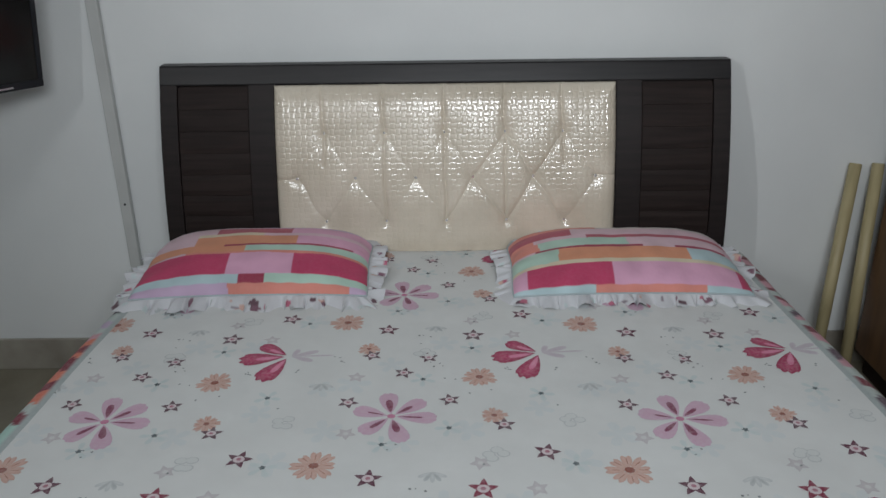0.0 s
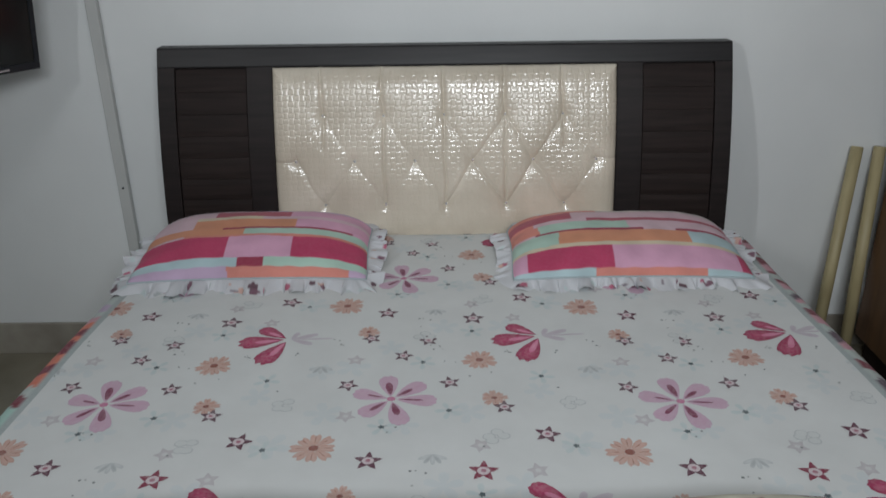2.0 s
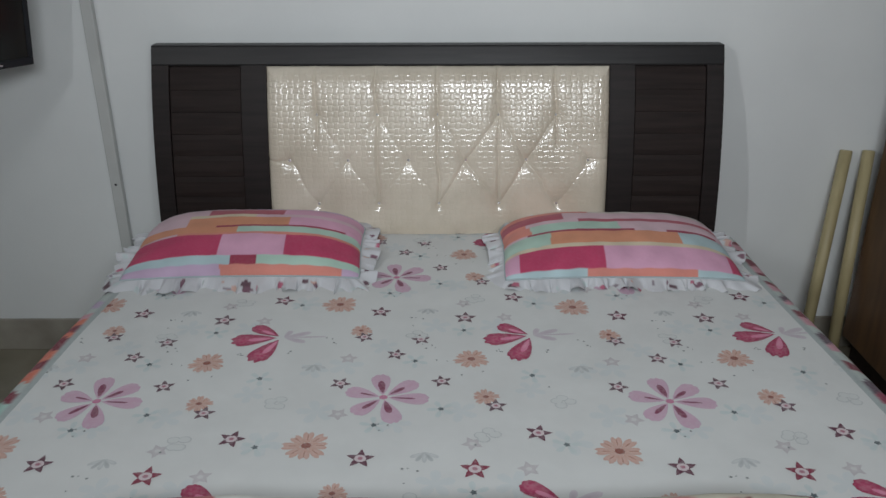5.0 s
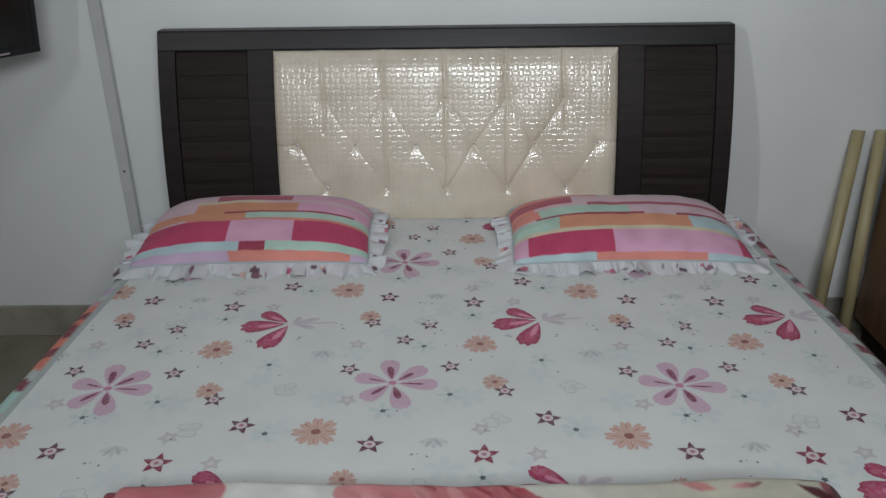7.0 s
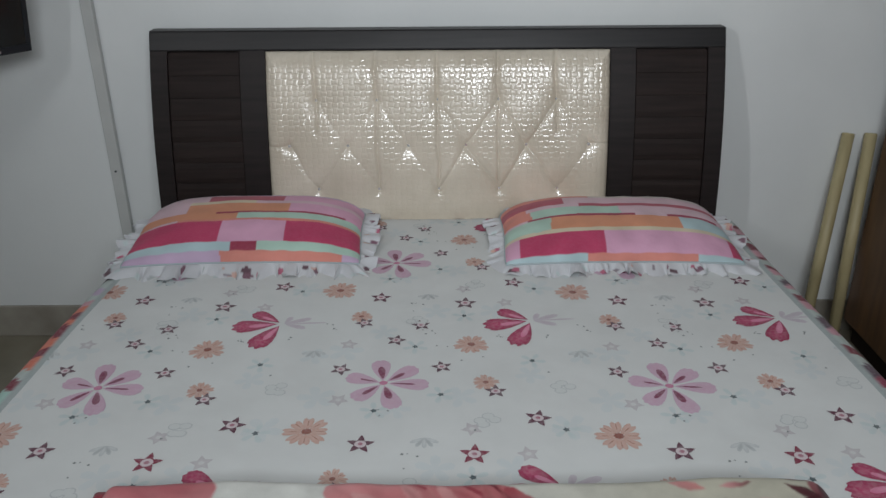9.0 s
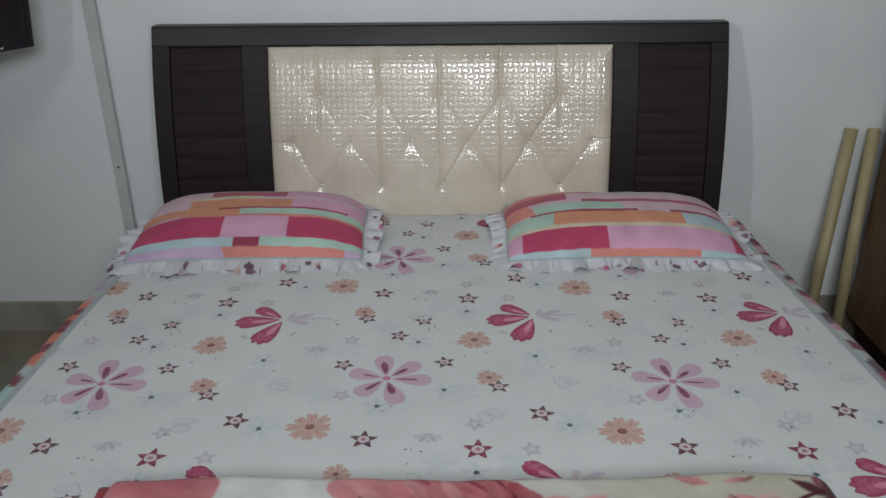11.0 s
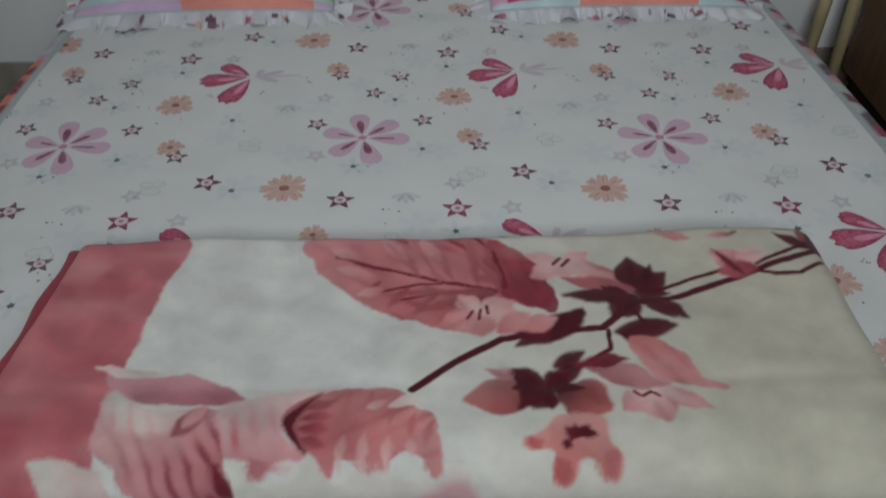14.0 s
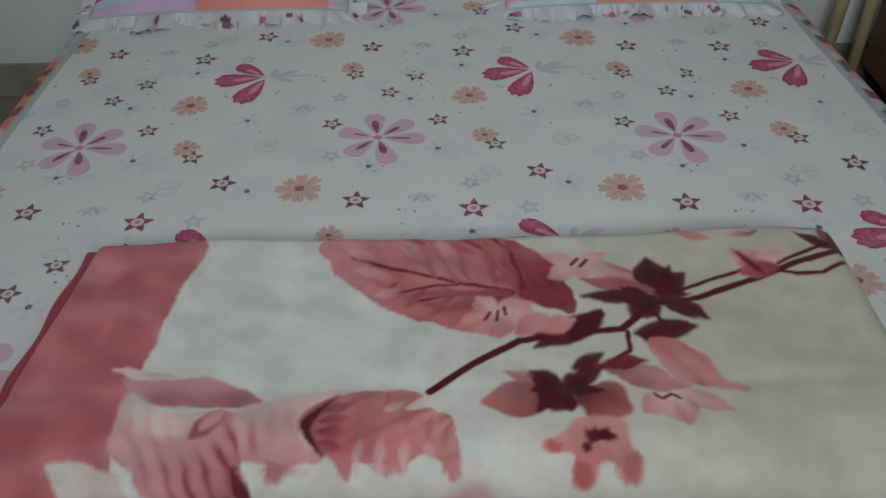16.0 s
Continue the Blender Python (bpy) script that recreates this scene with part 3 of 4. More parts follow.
    for i, (x, y, dx, dy, low) in enumerate(path):
        s = i * 2 * math.pi / n
        wob = 3.2 * math.sin(7 * s + ph[3]) + 1.7 * math.sin(17 * s + ph[1])
        full = 0.5 + 0.5 * math.sin(6 * s + ph[4] + math.sin(3 * s + ph[0]))
        wave = math.sin(31 * s + ph[0] + wob) * (0.35 + 0.65 * full) + math.sin(67 * s + ph[1] - 1.5 * wob) * 0.45 * full + math.sin(13 * s + ph[2]) * 0.35
        wid = (front if dy < -0.5 else 0.046) * (1 + 0.16 * math.sin(9 * s + ph[4]) + 0.12 * wave)
        for j in range(m):
            q = j / (m - 1)
            side = 0.010 * q * math.sin(41 * s + ph[2])
            z = -low - 0.002 - 0.026 * q + 0.016 * (wave + 0.75) * q ** 0.8
            vs.append((x + dx * wid * q - dy * side, y + dy * wid * q + dx * side, z))
            col = lin(208, 209, 213)
            for mi, mq, mw, mh, mc in marks:
                if ((i - mi) / mw) ** 2 + ((q - mq) / mh) ** 2 < 1:
                    col = mc
            cs.append(col)
    faces = grid_faces(n, m) + [((n - 1) * m + j, j, j + 1, (n - 1) * m + j + 1) for j in range(m - 1)]
    link_mesh("frill", np.array(vs), faces, PILLOW, ob, "gathered white frill with flower print", np.array(cs))
    pv, pf = [], []
    for i, (x, y, dx, dy, low) in enumerate(path):
        for k in range(6):
            c, s2 = math.cos(k * 1.0472) * 0.0024, math.sin(k * 1.0472) * 0.0024
            pv.append((x + dx * c, y + dy * c, s2 - low))
    for i in range(n):
        for k in range(6):
            i2, k2 = (i + 1) % n, (k + 1) % 6
            pf.append((i * 6 + k, i2 * 6 + k, i2 * 6 + k2, i * 6 + k2))
    link_mesh("piping", np.array(pv), pf, PILLOW, ob, "pale blue-grey piping", np.full((len(pv), 3), lin(172, 184, 188)))
    return ob


ORG, MINT, CRIM, PNK = lin(230, 152, 112), lin(182, 214, 198), lin(204, 54, 104), lin(228, 166, 198)
LAV, SALM, DUST, BLUE, PALEP = lin(206, 176, 208), lin(230, 140, 124), lin(190, 86, 106), lin(184, 210, 216), lin(224, 188, 200)
DARKR, CREAM = lin(172, 56, 86), lin(222, 206, 176)
pillow((-0.537, -0.370, 0.594), 7, 1.0, [
    (0.045, [(0.42, LAV), (0.93, SALM), (2, LAV)]),
    (0.115, [(0.46, BLUE), (0.57, DARKR), (2, MINT)]),
    (0.345, [(0.40, CRIM), (0.68, PNK), (2, CRIM)]),
    (0.375, [(0.2, PALEP), (2, SALM)]),
    (0.455, [(0.46, ORG), (2, MINT)]),
    (0.480, [(0.36, ORG), (0.93, DARKR), (2, PNK)]),
    (0.62, [(0.22, PALEP), (0.68, ORG), (2, PNK)]),
    (0.67, [(0.22, PALEP), (0.52, CREAM), (2, PALEP)]),
    (0.80, [(0.30, PALEP), (0.64, DUST), (2, PNK)]),
    (2, [(0.5, PALEP), (2, LAV)])], 21, "plump patchwork pillow with a white frill")
pillow((0.500, -0.378, 0.588), 5, -0.5, [
    (0.03, [(0.34, BLUE), (0.80, SALM), (2, BLUE)]),
    (0.215, [(0.06, PNK), (0.42, CRIM), (0.95, PNK), (2, CRIM)]),
    (0.255, [(2, CREAM)]),
    (0.415, [(0.20, MINT), (0.77, ORG), (2, BLUE)]),
    (0.445, [(0.10, PALEP), (0.58, DARKR), (0.72, PALEP), (0.95, DARKR), (2, PALEP)]),
    (0.57, [(0.12, SALM), (0.52, MINT), (2, PALEP)]),
    (0.625, [(0.10, SALM), (0.34, PALEP), (2, DUST)]),
    (0.76, [(0.28, DUST), (2, PALEP)]),
    (2, [(0.4, SALM), (2, lin(214, 198, 194))])], 33, "plump patchwork pillow with a white frill, beside the wardrobe", 0.195, 0.044)

# ---- the folded blanket ----
CREAMB, ROSE, ROSED = lin(216, 215, 204), lin(198, 106, 114), lin(158, 66, 78)
WINE, MAROON = lin(84, 22, 36), lin(122, 40, 54)
PALEROSE, BLUSH, CORAL, MISTY = lin(220, 162, 160), lin(226, 198, 192), lin(202, 120, 114), lin(206, 156, 164)
BY0, BY1, BH = -1.940, -1.478, 0.090


def blanket_left(y):
    return -0.530 - 0.10 * (BY1 - y)


# the front edge sags unevenly over the bed's foot
HEM_X, HEM_Y = (-0.60, -0.24, 0.0, 0.09, 0.32, 0.42, 0.62), (-1.945, -1.918, -1.910, -1.911, -1.921, -1.932, -1.936)
nbx, nby = 541, 241
fu, fv2 = np.meshgrid(np.linspace(0, 1, nbx), np.linspace(0, 1, nby) ** 1.6, indexing="ij")
wob = 0.004
by = BY0 + (BY1 - BY0) * fv2
by = by + wob * np.sin(fu * 9) * fv2 + 0.006 * np.sin(fu * 5 + 1) * (1 - fv2)
bx = (-0.530 - 0.10 * (BY1 - by)) * (1 - fu) + (0.622 + 0.02 * (BY1 - by)) * fu
dl, dr = fu * 1.17, (1 - fu) * 1.17
df, db = fv2 * (BY1 - BY0), (1 - fv2) * (BY1 - BY0)


def rounded(d, r):
    return np.sqrt(np.clip(1 - (1 - np.clip(d / r, 0, 1)) ** 2, 0, 1))


prof = rounded(dl, 0.03) * rounded(dr, 0.05) * (0.35 * rounded(df, 0.035) + 0.65 * rounded(df, 0.10)) * rounded(db, 0.04)
print_off = by - BY0 - df
by = by + 0.020 * (1 - rounded(df, 0.035)) ** 1.5
dye_y = np.where(df < 0.035, BY0 + 0.035 - 0.048 * (1 - rounded(df, 0.035)) + print_off, by)
by = by + (np.interp(bx, HEM_X, HEM_Y) + 1.923) * (1 - fv2) ** 4
bz = 0.556 + BH * prof + 0.003 * wave_noise(bx, by, 41, 3) * prof + 0.0012 * wave_noise(bx, by, 42, 9) * prof
bz -= 0.0016 * np.exp(-(((by + 1.795) / 0.012) ** 2)) * prof
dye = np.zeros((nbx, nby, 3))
# cream ground yellows rightward; the dimmer light on that side is painted in too
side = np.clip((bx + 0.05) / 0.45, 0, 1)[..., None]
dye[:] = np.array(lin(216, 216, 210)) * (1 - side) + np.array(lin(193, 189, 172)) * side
soft = wave_noise(bx, by, 50, 14) * 0.0017 + wave_noise(bx, by, 51, 46) * 0.0008 + wave_noise(bx, by, 52, 110) * 0.0004


def lay(mask, col):
    dye[:] = dye * (1 - mask[..., None]) + (np.array(col) if np.ndim(col) < 3 else col) * mask[..., None]


def mix_cols(a, b, t):
    t = np.clip(t, 0, 1)[..., None]
    return np.array(a) * (1 - t) + np.array(b) * t


def area(points, c0, c1=None, streaks=0, dark=None, along=(1, 0), feather=0.004, blend=1.0):
    """A dyed patch with a smooth outline; its colour runs from c0 to c1 along one way, with brushed streaks."""
    pts = []
    n = len(points)
    for i in range(n):
        p0, p1, p2, p3 = (Vector(points[(i + k) % n]) for k in (-1, 0, 1, 2))
        for t in (0, 0.25, 0.5, 0.75):
            pts.append(0.5 * (2 * p1 + (p2 - p0) * t + (2 * p0 - 5 * p1 + 4 * p2 - p3) * t * t + (3 * p1 - p0 - 3 * p2 + p3) * t ** 3))
    inside = np.zeros(bx.shape, dtype=bool)
    dist = np.full(bx.shape, 9.0)
    x, y = bx + soft, dye_y + soft
    for a, b in zip(pts, pts[1:] + pts[:1]):
        if abs(a.y - b.y) > 1e-9:
            cross = ((a.y > y) != (b.y > y)) & (x < (b.x - a.x) * (y - a.y) / (b.y - a.y) + a.x)
            inside ^= cross
        if (b - a).length > 1e-9:
            dist = np.minimum(dist, segment_distance(x, y, a, b))
    sd = np.where(inside, dist, -dist)
    mask = np.clip(sd / feather + 0.5, 0, 1) * blend
    ux, uy = Vector(along).normalized()
    proj = bx * ux + dye_y * uy
    lo, hi = min(p.x * ux + p.y * uy for p in pts), max(p.x * ux + p.y * uy for p in pts)
    t = (proj - lo) / (hi - lo)
    col = mix_cols(c0, c1 or c0, t + soft * 12)
    if streaks:
        side = (-bx * uy + dye_y * ux)
        k = np.sin(side * streaks + soft * 180 + 0.8 * np.sin(proj * 25 + side * 40)) * 0.5 + 0.5
        k = k * (0.55 + 0.45 * wave_noise(bx, by, int(streaks), 9))
        col = col * (1 - (np.clip(k, 0, 1) ** 2 * 0.85 * np.clip(t * 1.5 + 0.1, 0, 1))[..., None]) + np.array(dark or ROSED) * (np.clip(k, 0, 1) ** 2 * 0.85 * np.clip(t * 1.5 + 0.1, 0, 1))[..., None]
    # uneven dye: blotches and a paler, brushed-out rim
    blotch = np.clip(wave_noise(bx + soft * 3, dye_y, len(points) * 7 + int(abs(points[0][0]) * 900), 11) * 0.5 + 0.25, 0, 0.8)[..., None]
    col = col * (1 - 0.22 * blotch)
    rim = (0.10 * np.exp(-np.clip(sd, 0, None) / 0.005))[..., None]
    col = col * (1 - rim) + dye * rim
    lay(mask, col)


def leaf(base, tip, wid, c0, c1=None, streaks=0, dark=None):
    """A petal or leaf from its base to its tip."""
    b, t = Vector(base), Vector(tip)
    if not streaks:
        streaks, dark = 260, tuple(0.66 * c for c in (c1 or c0))
    d = t - b
    nrm = Vector((-d.y, d.x)).normalized()
    pts = [b, b + d * 0.3 + nrm * wid * 0.42, b + d * 0.62 + nrm * wid * 0.48, b + d * 0.88 + nrm * wid * 0.19, t,
           b + d * 0.88 - nrm * wid * 0.19, b + d * 0.62 - nrm * wid * 0.48, b + d * 0.3 - nrm * wid * 0.42]
    area([(p.x, p.y) for p in pts], c0, c1, streaks, dark, (d.x, d.y), 0.0055)


def stem(points, wid, col):
    d = np.full(bx.shape, 9.0)
    for a, b in zip(points, points[1:]):
        d = np.minimum(d, segment_distance(bx + soft * 0.6, dye_y + soft * 0.6, a, b))
    lay(np.clip((wid / 2 - d) / 0.0025 + 0.5, 0, 1), col)


# rose band and cream ground
area([(-0.592, -1.502), (-0.358, -1.499), (-0.365, -1.612), (-0.381, -1.744), (-0.386, -1.824), (-0.385, -1.910), (-0.367, -1.999), (-0.554, -1.994), (-0.657, -1.735)], lin(206, 128, 132), lin(194, 106, 113), 0, None, (0.3, -1), 0.005)
lay(np.clip(wave_noise(bx, by, 71, 5) * 0.5 - 0.05, 0, 0.38) * (dye[..., 0] > 2.2 * dye[..., 1]), ROSED)
# large leaf
area([(-0.175, -1.515), (-0.094, -1.489), (0.060, -1.497), (0.125, -1.529), (0.173, -1.586), (0.190, -1.670), (0.152, -1.663), (0.077, -1.639), (0.054, -1.706), (0.006, -1.692), (-0.055, -1.668), (-0.107, -1.627), (-0.150, -1.574)], lin(214, 148, 148), lin(186, 90, 97), 200, ROSED, (0.8, -0.5))
area([(0.101, -1.522), (0.141, -1.542), (0.180, -1.598), (0.187, -1.675), (0.138, -1.652), (0.113, -1.629)], lin(176, 84, 92), lin(130, 48, 62), 280, MAROON, (0.3, -1))
leaf((-0.013, -1.678), (0.113, -1.629), 0.046, lin(206, 130, 128), MAROON, 120, MAROON)
stem([(-0.122, -1.551), (-0.065, -1.579), (-0.001, -1.600), (0.109, -1.631)], 0.007, MAROON)
stem([(-0.059, -1.497), (-0.021, -1.524)], 0.006, ROSED)
stem([(0.030, -1.501), (0.074, -1.546), (0.113, -1.629)], 0.008, ROSED)
stem([(0.077, -1.503), (0.111, -1.553), (0.121, -1.624)], 0.008, MAROON)
stem([(-0.067, -1.630), (-0.001, -1.616), (0.031, -1.613)], 0.005, MAROON)
stem([(-0.028, -1.646), (0.023, -1.635), (0.070, -1.628)], 0.005, MAROON)
leaf((0.113, -1.629), (-0.056, -1.634), 0.013, MAROON, lin(190, 104, 106))
leaf((0.109, -1.631), (-0.017, -1.673), 0.015, MAROON, lin(190, 104, 106))
leaf((0.092, -1.639), (0.021, -1.688), 0.020, MAROON, lin(186, 98, 100))
leaf((0.113, -1.627), (0.060, -1.502), 0.013, ROSED, lin(206, 136, 134))
leaf((0.117, -1.624), (0.093, -1.512), 0.012, MAROON, lin(196, 112, 114))
leaf((0.031, -1.609), (-0.017, -1.517), 0.008, ROSED, lin(212, 150, 146))
# branches
stem([(-0.011, -1.805), (0.048, -1.759), (0.109, -1.719), (0.177, -1.710), (0.244, -1.708), (0.299, -1.658), (0.364, -1.647), (0.492, -1.598), (0.600, -1.557)], 0.011, WINE)
stem([(0.328, -1.635), (0.423, -1.601), (0.468, -1.585)], 0.007, WINE)
stem([(0.458, -1.591), (0.508, -1.610), (0.548, -1.609), (0.590, -1.585)], 0.007, WINE)
stem([(0.492, -1.586), (0.540, -1.564), (0.602, -1.531)], 0.007, WINE)
stem([(0.251, -1.713), (0.248, -1.747), (0.204, -1.773)], 0.007, WINE)
stem([(0.290, -1.668), (0.305, -1.705)], 0.007, WINE)
# small flowers
leaf((0.079, -1.676), (0.054, -1.636), 0.033, BLUSH, PALEROSE)
leaf((0.079, -1.676), (0.130, -1.652), 0.046, BLUSH, PALEROSE)
leaf((0.079, -1.676), (0.146, -1.684), 0.037, BLUSH, lin(214, 150, 146))
leaf((0.079, -1.676), (0.080, -1.717), 0.050, PALEROSE, lin(206, 130, 126))
leaf((0.079, -1.676), (0.029, -1.695), 0.046, PALEROSE, lin(206, 136, 132))
stem([(0.065, -1.681), (0.072, -1.669)], 0.005, MAROON)
stem([(0.080, -1.684), (0.083, -1.667)], 0.005, MAROON)
stem([(0.093, -1.674), (0.093, -1.659)], 0.005, MAROON)
leaf((-0.056, -1.606), (-0.082, -1.644), 0.013, lin(150, 62, 74), lin(198, 118, 120))
leaf((-0.015, -1.620), (-0.047, -1.661), 0.013, lin(150, 62, 74), lin(198, 118, 120))
leaf((0.023, -1.635), (-0.015, -1.682), 0.013, lin(150, 62, 74), lin(198, 118, 120))
leaf((-0.001, -1.600), (-0.032, -1.537), 0.013, lin(150, 62, 74), lin(198, 118, 120))
leaf((0.047, -1.607), (0.022, -1.524), 0.013, lin(150, 62, 74), lin(198, 118, 120))
leaf((0.084, -1.619), (0.069, -1.511), 0.013, lin(150, 62, 74), lin(198, 118, 120))
leaf((-0.133, -1.532), (-0.082, -1.564), 0.020, lin(222, 172, 168), lin(210, 140, 140))
leaf((-0.122, -1.575), (-0.065, -1.596), 0.020, lin(222, 172, 168), lin(210, 140, 140))
leaf((-0.059, -1.509), (-0.017, -1.567), 0.020, lin(222, 172, 168), lin(210, 140, 140))
leaf((0.000, -1.508), (0.032, -1.569), 0.020, lin(222, 172, 168), lin(210, 140, 140))
leaf((-0.087, -1.633), (-0.048, -1.623), 0.020, lin(222, 172, 168), lin(210, 140, 140))
leaf((0.207, -1.573), (0.158, -1.608), 0.037, BLUSH, PALEROSE)
leaf((0.207, -1.573), (0.156, -1.555), 0.029, BLUSH, PALEROSE)
leaf((0.207, -1.573), (0.247, -1.553), 0.033, BLUSH, PALEROSE)
leaf((0.207, -1.573), (0.293, -1.613), 0.046, BLUSH, lin(200, 128, 128))
leaf((0.207, -1.573), (0.206, -1.610), 0.037, BLUSH, PALEROSE)
stem([(0.194, -1.577), (0.206, -1.563)], 0.006, MAROON)
stem([(0.208, -1.580), (0.219, -1.566)], 0.006, MAROON)
# dark sepals about the crossing of the branches
leaf((0.303, -1.642), (0.307, -1.561), 0.050, WINE)
leaf((0.303, -1.642), (0.356, -1.595), 0.037, WINE)
leaf((0.303, -1.642), (0.368, -1.690), 0.035, WINE)
leaf((0.312, -1.636), (0.202, -1.608), 0.032, MAROON, lin(190, 100, 106), 200, WINE)
leaf((0.302, -1.647), (0.197, -1.645), 0.030, WINE)
leaf((0.303, -1.642), (0.263, -1.688), 0.050, WINE)
leaf((0.227, -1.676), (0.126, -1.733), 0.043, WINE)
leaf((0.206, -1.711), (0.125, -1.709), 0.030, MAROON, WINE)
leaf((0.175, -1.725), (0.224, -1.671), 0.037, WINE)
leaf((0.133, -1.704), (0.188, -1.685), 0.032, CORAL, PALEROSE)
leaf((0.103, -1.708), (0.151, -1.674), 0.033, ROSE, PALEROSE)
leaf((0.257, -1.718), (0.350, -1.701), 0.038, WINE)
leaf((0.265, -1.718), (0.306, -1.730), 0.025, WINE)
# lower blossoms
area([(0.276, -1.728), (0.300, -1.722), (0.328, -1.737), (0.350, -1.768), (0.360, -1.796), (0.384, -1.803), (0.380, -1.814), (0.340, -1.806), (0.310, -1.803), (0.287, -1.775)], lin(206, 132, 130), lin(214, 160, 156), 240, lin(168, 84, 92), (0.5, -1))
leaf((0.211, -1.774), (0.313, -1.808), 0.038, MAROON, lin(206, 150, 152), 130, ROSED)
leaf((0.288, -1.812), (0.360, -1.841), 0.028, BLUSH, lin(206, 148, 148))
leaf((0.284, -1.816), (0.300, -1.864), 0.046, BLUSH, lin(204, 138, 136))
leaf((0.284, -1.816), (0.247, -1.844), 0.037, BLUSH, lin(206, 146, 144))
stem([(0.266, -1.816), (0.275, -1.823), (0.286, -1.817), (0.295, -1.824)], 0.005, MAROON)
leaf((0.158, -1.803), (0.083, -1.771), 0.027, PALEROSE, lin(210, 156, 156))
leaf((0.153, -1.812), (0.051, -1.823), 0.060, WINE, CORAL, 80, MAROON)
leaf((0.171, -1.808), (0.234, -1.844), 0.068, WINE, CORAL, 80, MAROON)
leaf((0.158, -1.803), (0.213, -1.764), 0.027, WINE)
leaf((0.158, -1.799), (0.115, -1.775), 0.030, WINE)
leaf((0.158, -1.799), (0.136, -1.842), 0.050, WINE)
leaf((0.157, -1.808), (0.188, -1.786), 0.042, WINE)
leaf((0.168, -1.774), (0.216, -1.746), 0.025, WINE)
leaf((0.198, -1.769), (0.270, -1.763), 0.025, MAROON)
area([(0.122, -1.880), (0.148, -1.868), (0.163, -1.852), (0.198, -1.847), (0.222, -1.856), (0.224, -1.886), (0.238, -1.906), (0.223, -1.918), (0.196, -1.904), (0.170, -1.922), (0.154, -1.914), (0.157, -1.896), (0.128, -1.895)], lin(220, 168, 160), lin(198, 112, 108), 180, lin(206, 128, 122), (0.1, -1), 0.006)
for tip, back in (((0.126, -1.889), (0.146, -1.884)), ((0.163, -1.918), (0.170, -1.904)), ((0.230, -1.912), (0.216, -1.898))):
    leaf(tip, back, 0.022, lin(176, 84, 88), lin(200, 116, 112))
for a, b in (((0.172, -1.868), (0.190, -1.877)), ((0.187, -1.861), (0.189, -1.880)), ((0.203, -1.864), (0.190, -1.876)), ((0.178, -1.880), (0.172, -1.894)), ((0.192, -1.874), (0.210, -1.880))):
    leaf(a, b, 0.013, MAROON, WINE)
area([(0.176, -1.872), (0.184, -1.866), (0.194, -1.868), (0.203, -1.874), (0.198, -1.880), (0.188, -1.878), (0.180, -1.884)], MAROON, WINE)
# tip of the branch and buds
leaf((0.488, -1.598), (0.426, -1.559), 0.042, ROSE, PALEROSE)
leaf((0.494, -1.592), (0.431, -1.601), 0.032, MAROON, ROSE)
leaf((0.463, -1.575), (0.512, -1.563), 0.030, PALEROSE, BLUSH)
leaf((0.469, -1.608), (0.432, -1.553), 0.013, MAROON)
leaf((0.591, -1.560), (0.534, -1.520), 0.025, WINE)
leaf((0.593, -1.553), (0.581, -1.495), 0.033, WINE, lin(170, 90, 100))
leaf((0.590, -1.572), (0.599, -1.496), 0.023, WINE)
leaf((0.604, -1.503), (0.523, -1.502), 0.013, WINE)
leaf((0.410, -1.528), (0.356, -1.509), 0.020, lin(204, 140, 134), PALEROSE)
leaf((0.480, -1.519), (0.431, -1.527), 0.013, MAROON, PALEROSE)
# the large rose
area([(-0.399, -1.760), (-0.338, -1.764), (-0.263, -1.781), (-0.215, -1.811), (-0.249, -1.823), (-0.319, -1.816), (-0.374, -1.802)], lin(212, 166, 172), lin(184, 112, 124), 0, None, (0.1, -1), 0.005)
area([(-0.420, -1.749), (-0.376, -1.756), (-0.309, -1.767), (-0.350, -1.773), (-0.390, -1.768)], BLUSH, CREAMB)
area([(-0.388, -1.794), (-0.324, -1.826), (-0.248, -1.828), (-0.199, -1.838), (-0.160, -1.891), (-0.214, -1.915), (-0.228, -1.926), (-0.243, -1.958), (-0.298, -1.940), (-0.355, -1.900), (-0.391, -1.872), (-0.392, -1.832)], lin(224, 188, 184), lin(184, 104, 112), 300, lin(138, 58, 72), (0.6, -1), 0.005)
area([(-0.389, -1.791), (-0.345, -1.815), (-0.289, -1.827), (-0.267, -1.836), (-0.297, -1.855), (-0.343, -1.858), (-0.379, -1.836)], CREAMB, BLUSH, 260, PALEROSE, (0.3, -1), 0.012)
area([(-0.248, -1.828), (-0.203, -1.811), (-0.156, -1.801), (-0.100, -1.803), (-0.149, -1.831), (-0.165, -1.871), (-0.133, -1.899), (-0.191, -1.900), (-0.231, -1.892)], lin(226, 204, 198), lin(206, 146, 148), 300, ROSE, (0.2, -1), 0.006)
leaf((-0.261, -1.828), (-0.300, -1.865), 0.028, ROSE, lin(140, 56, 70))
leaf((-0.263, -1.823), (-0.287, -1.855), 0.020, PALEROSE, lin(214, 160, 160))
area([(-0.168, -1.843), (-0.140, -1.815), (-0.079, -1.800), (-0.027, -1.806), (-0.006, -1.836), (0.017, -1.849), (0.023, -1.912), (-0.020, -1.897), (-0.048, -1.909), (-0.094, -1.900), (-0.112, -1.911), (-0.143, -1.891)], lin(190, 106, 110), lin(214, 150, 146), 240, lin(172, 86, 94), (0.9, 0.5))
leaf((-0.139, -1.832), (-0.104, -1.821), 0.017, MAROON, lin(186, 100, 106))
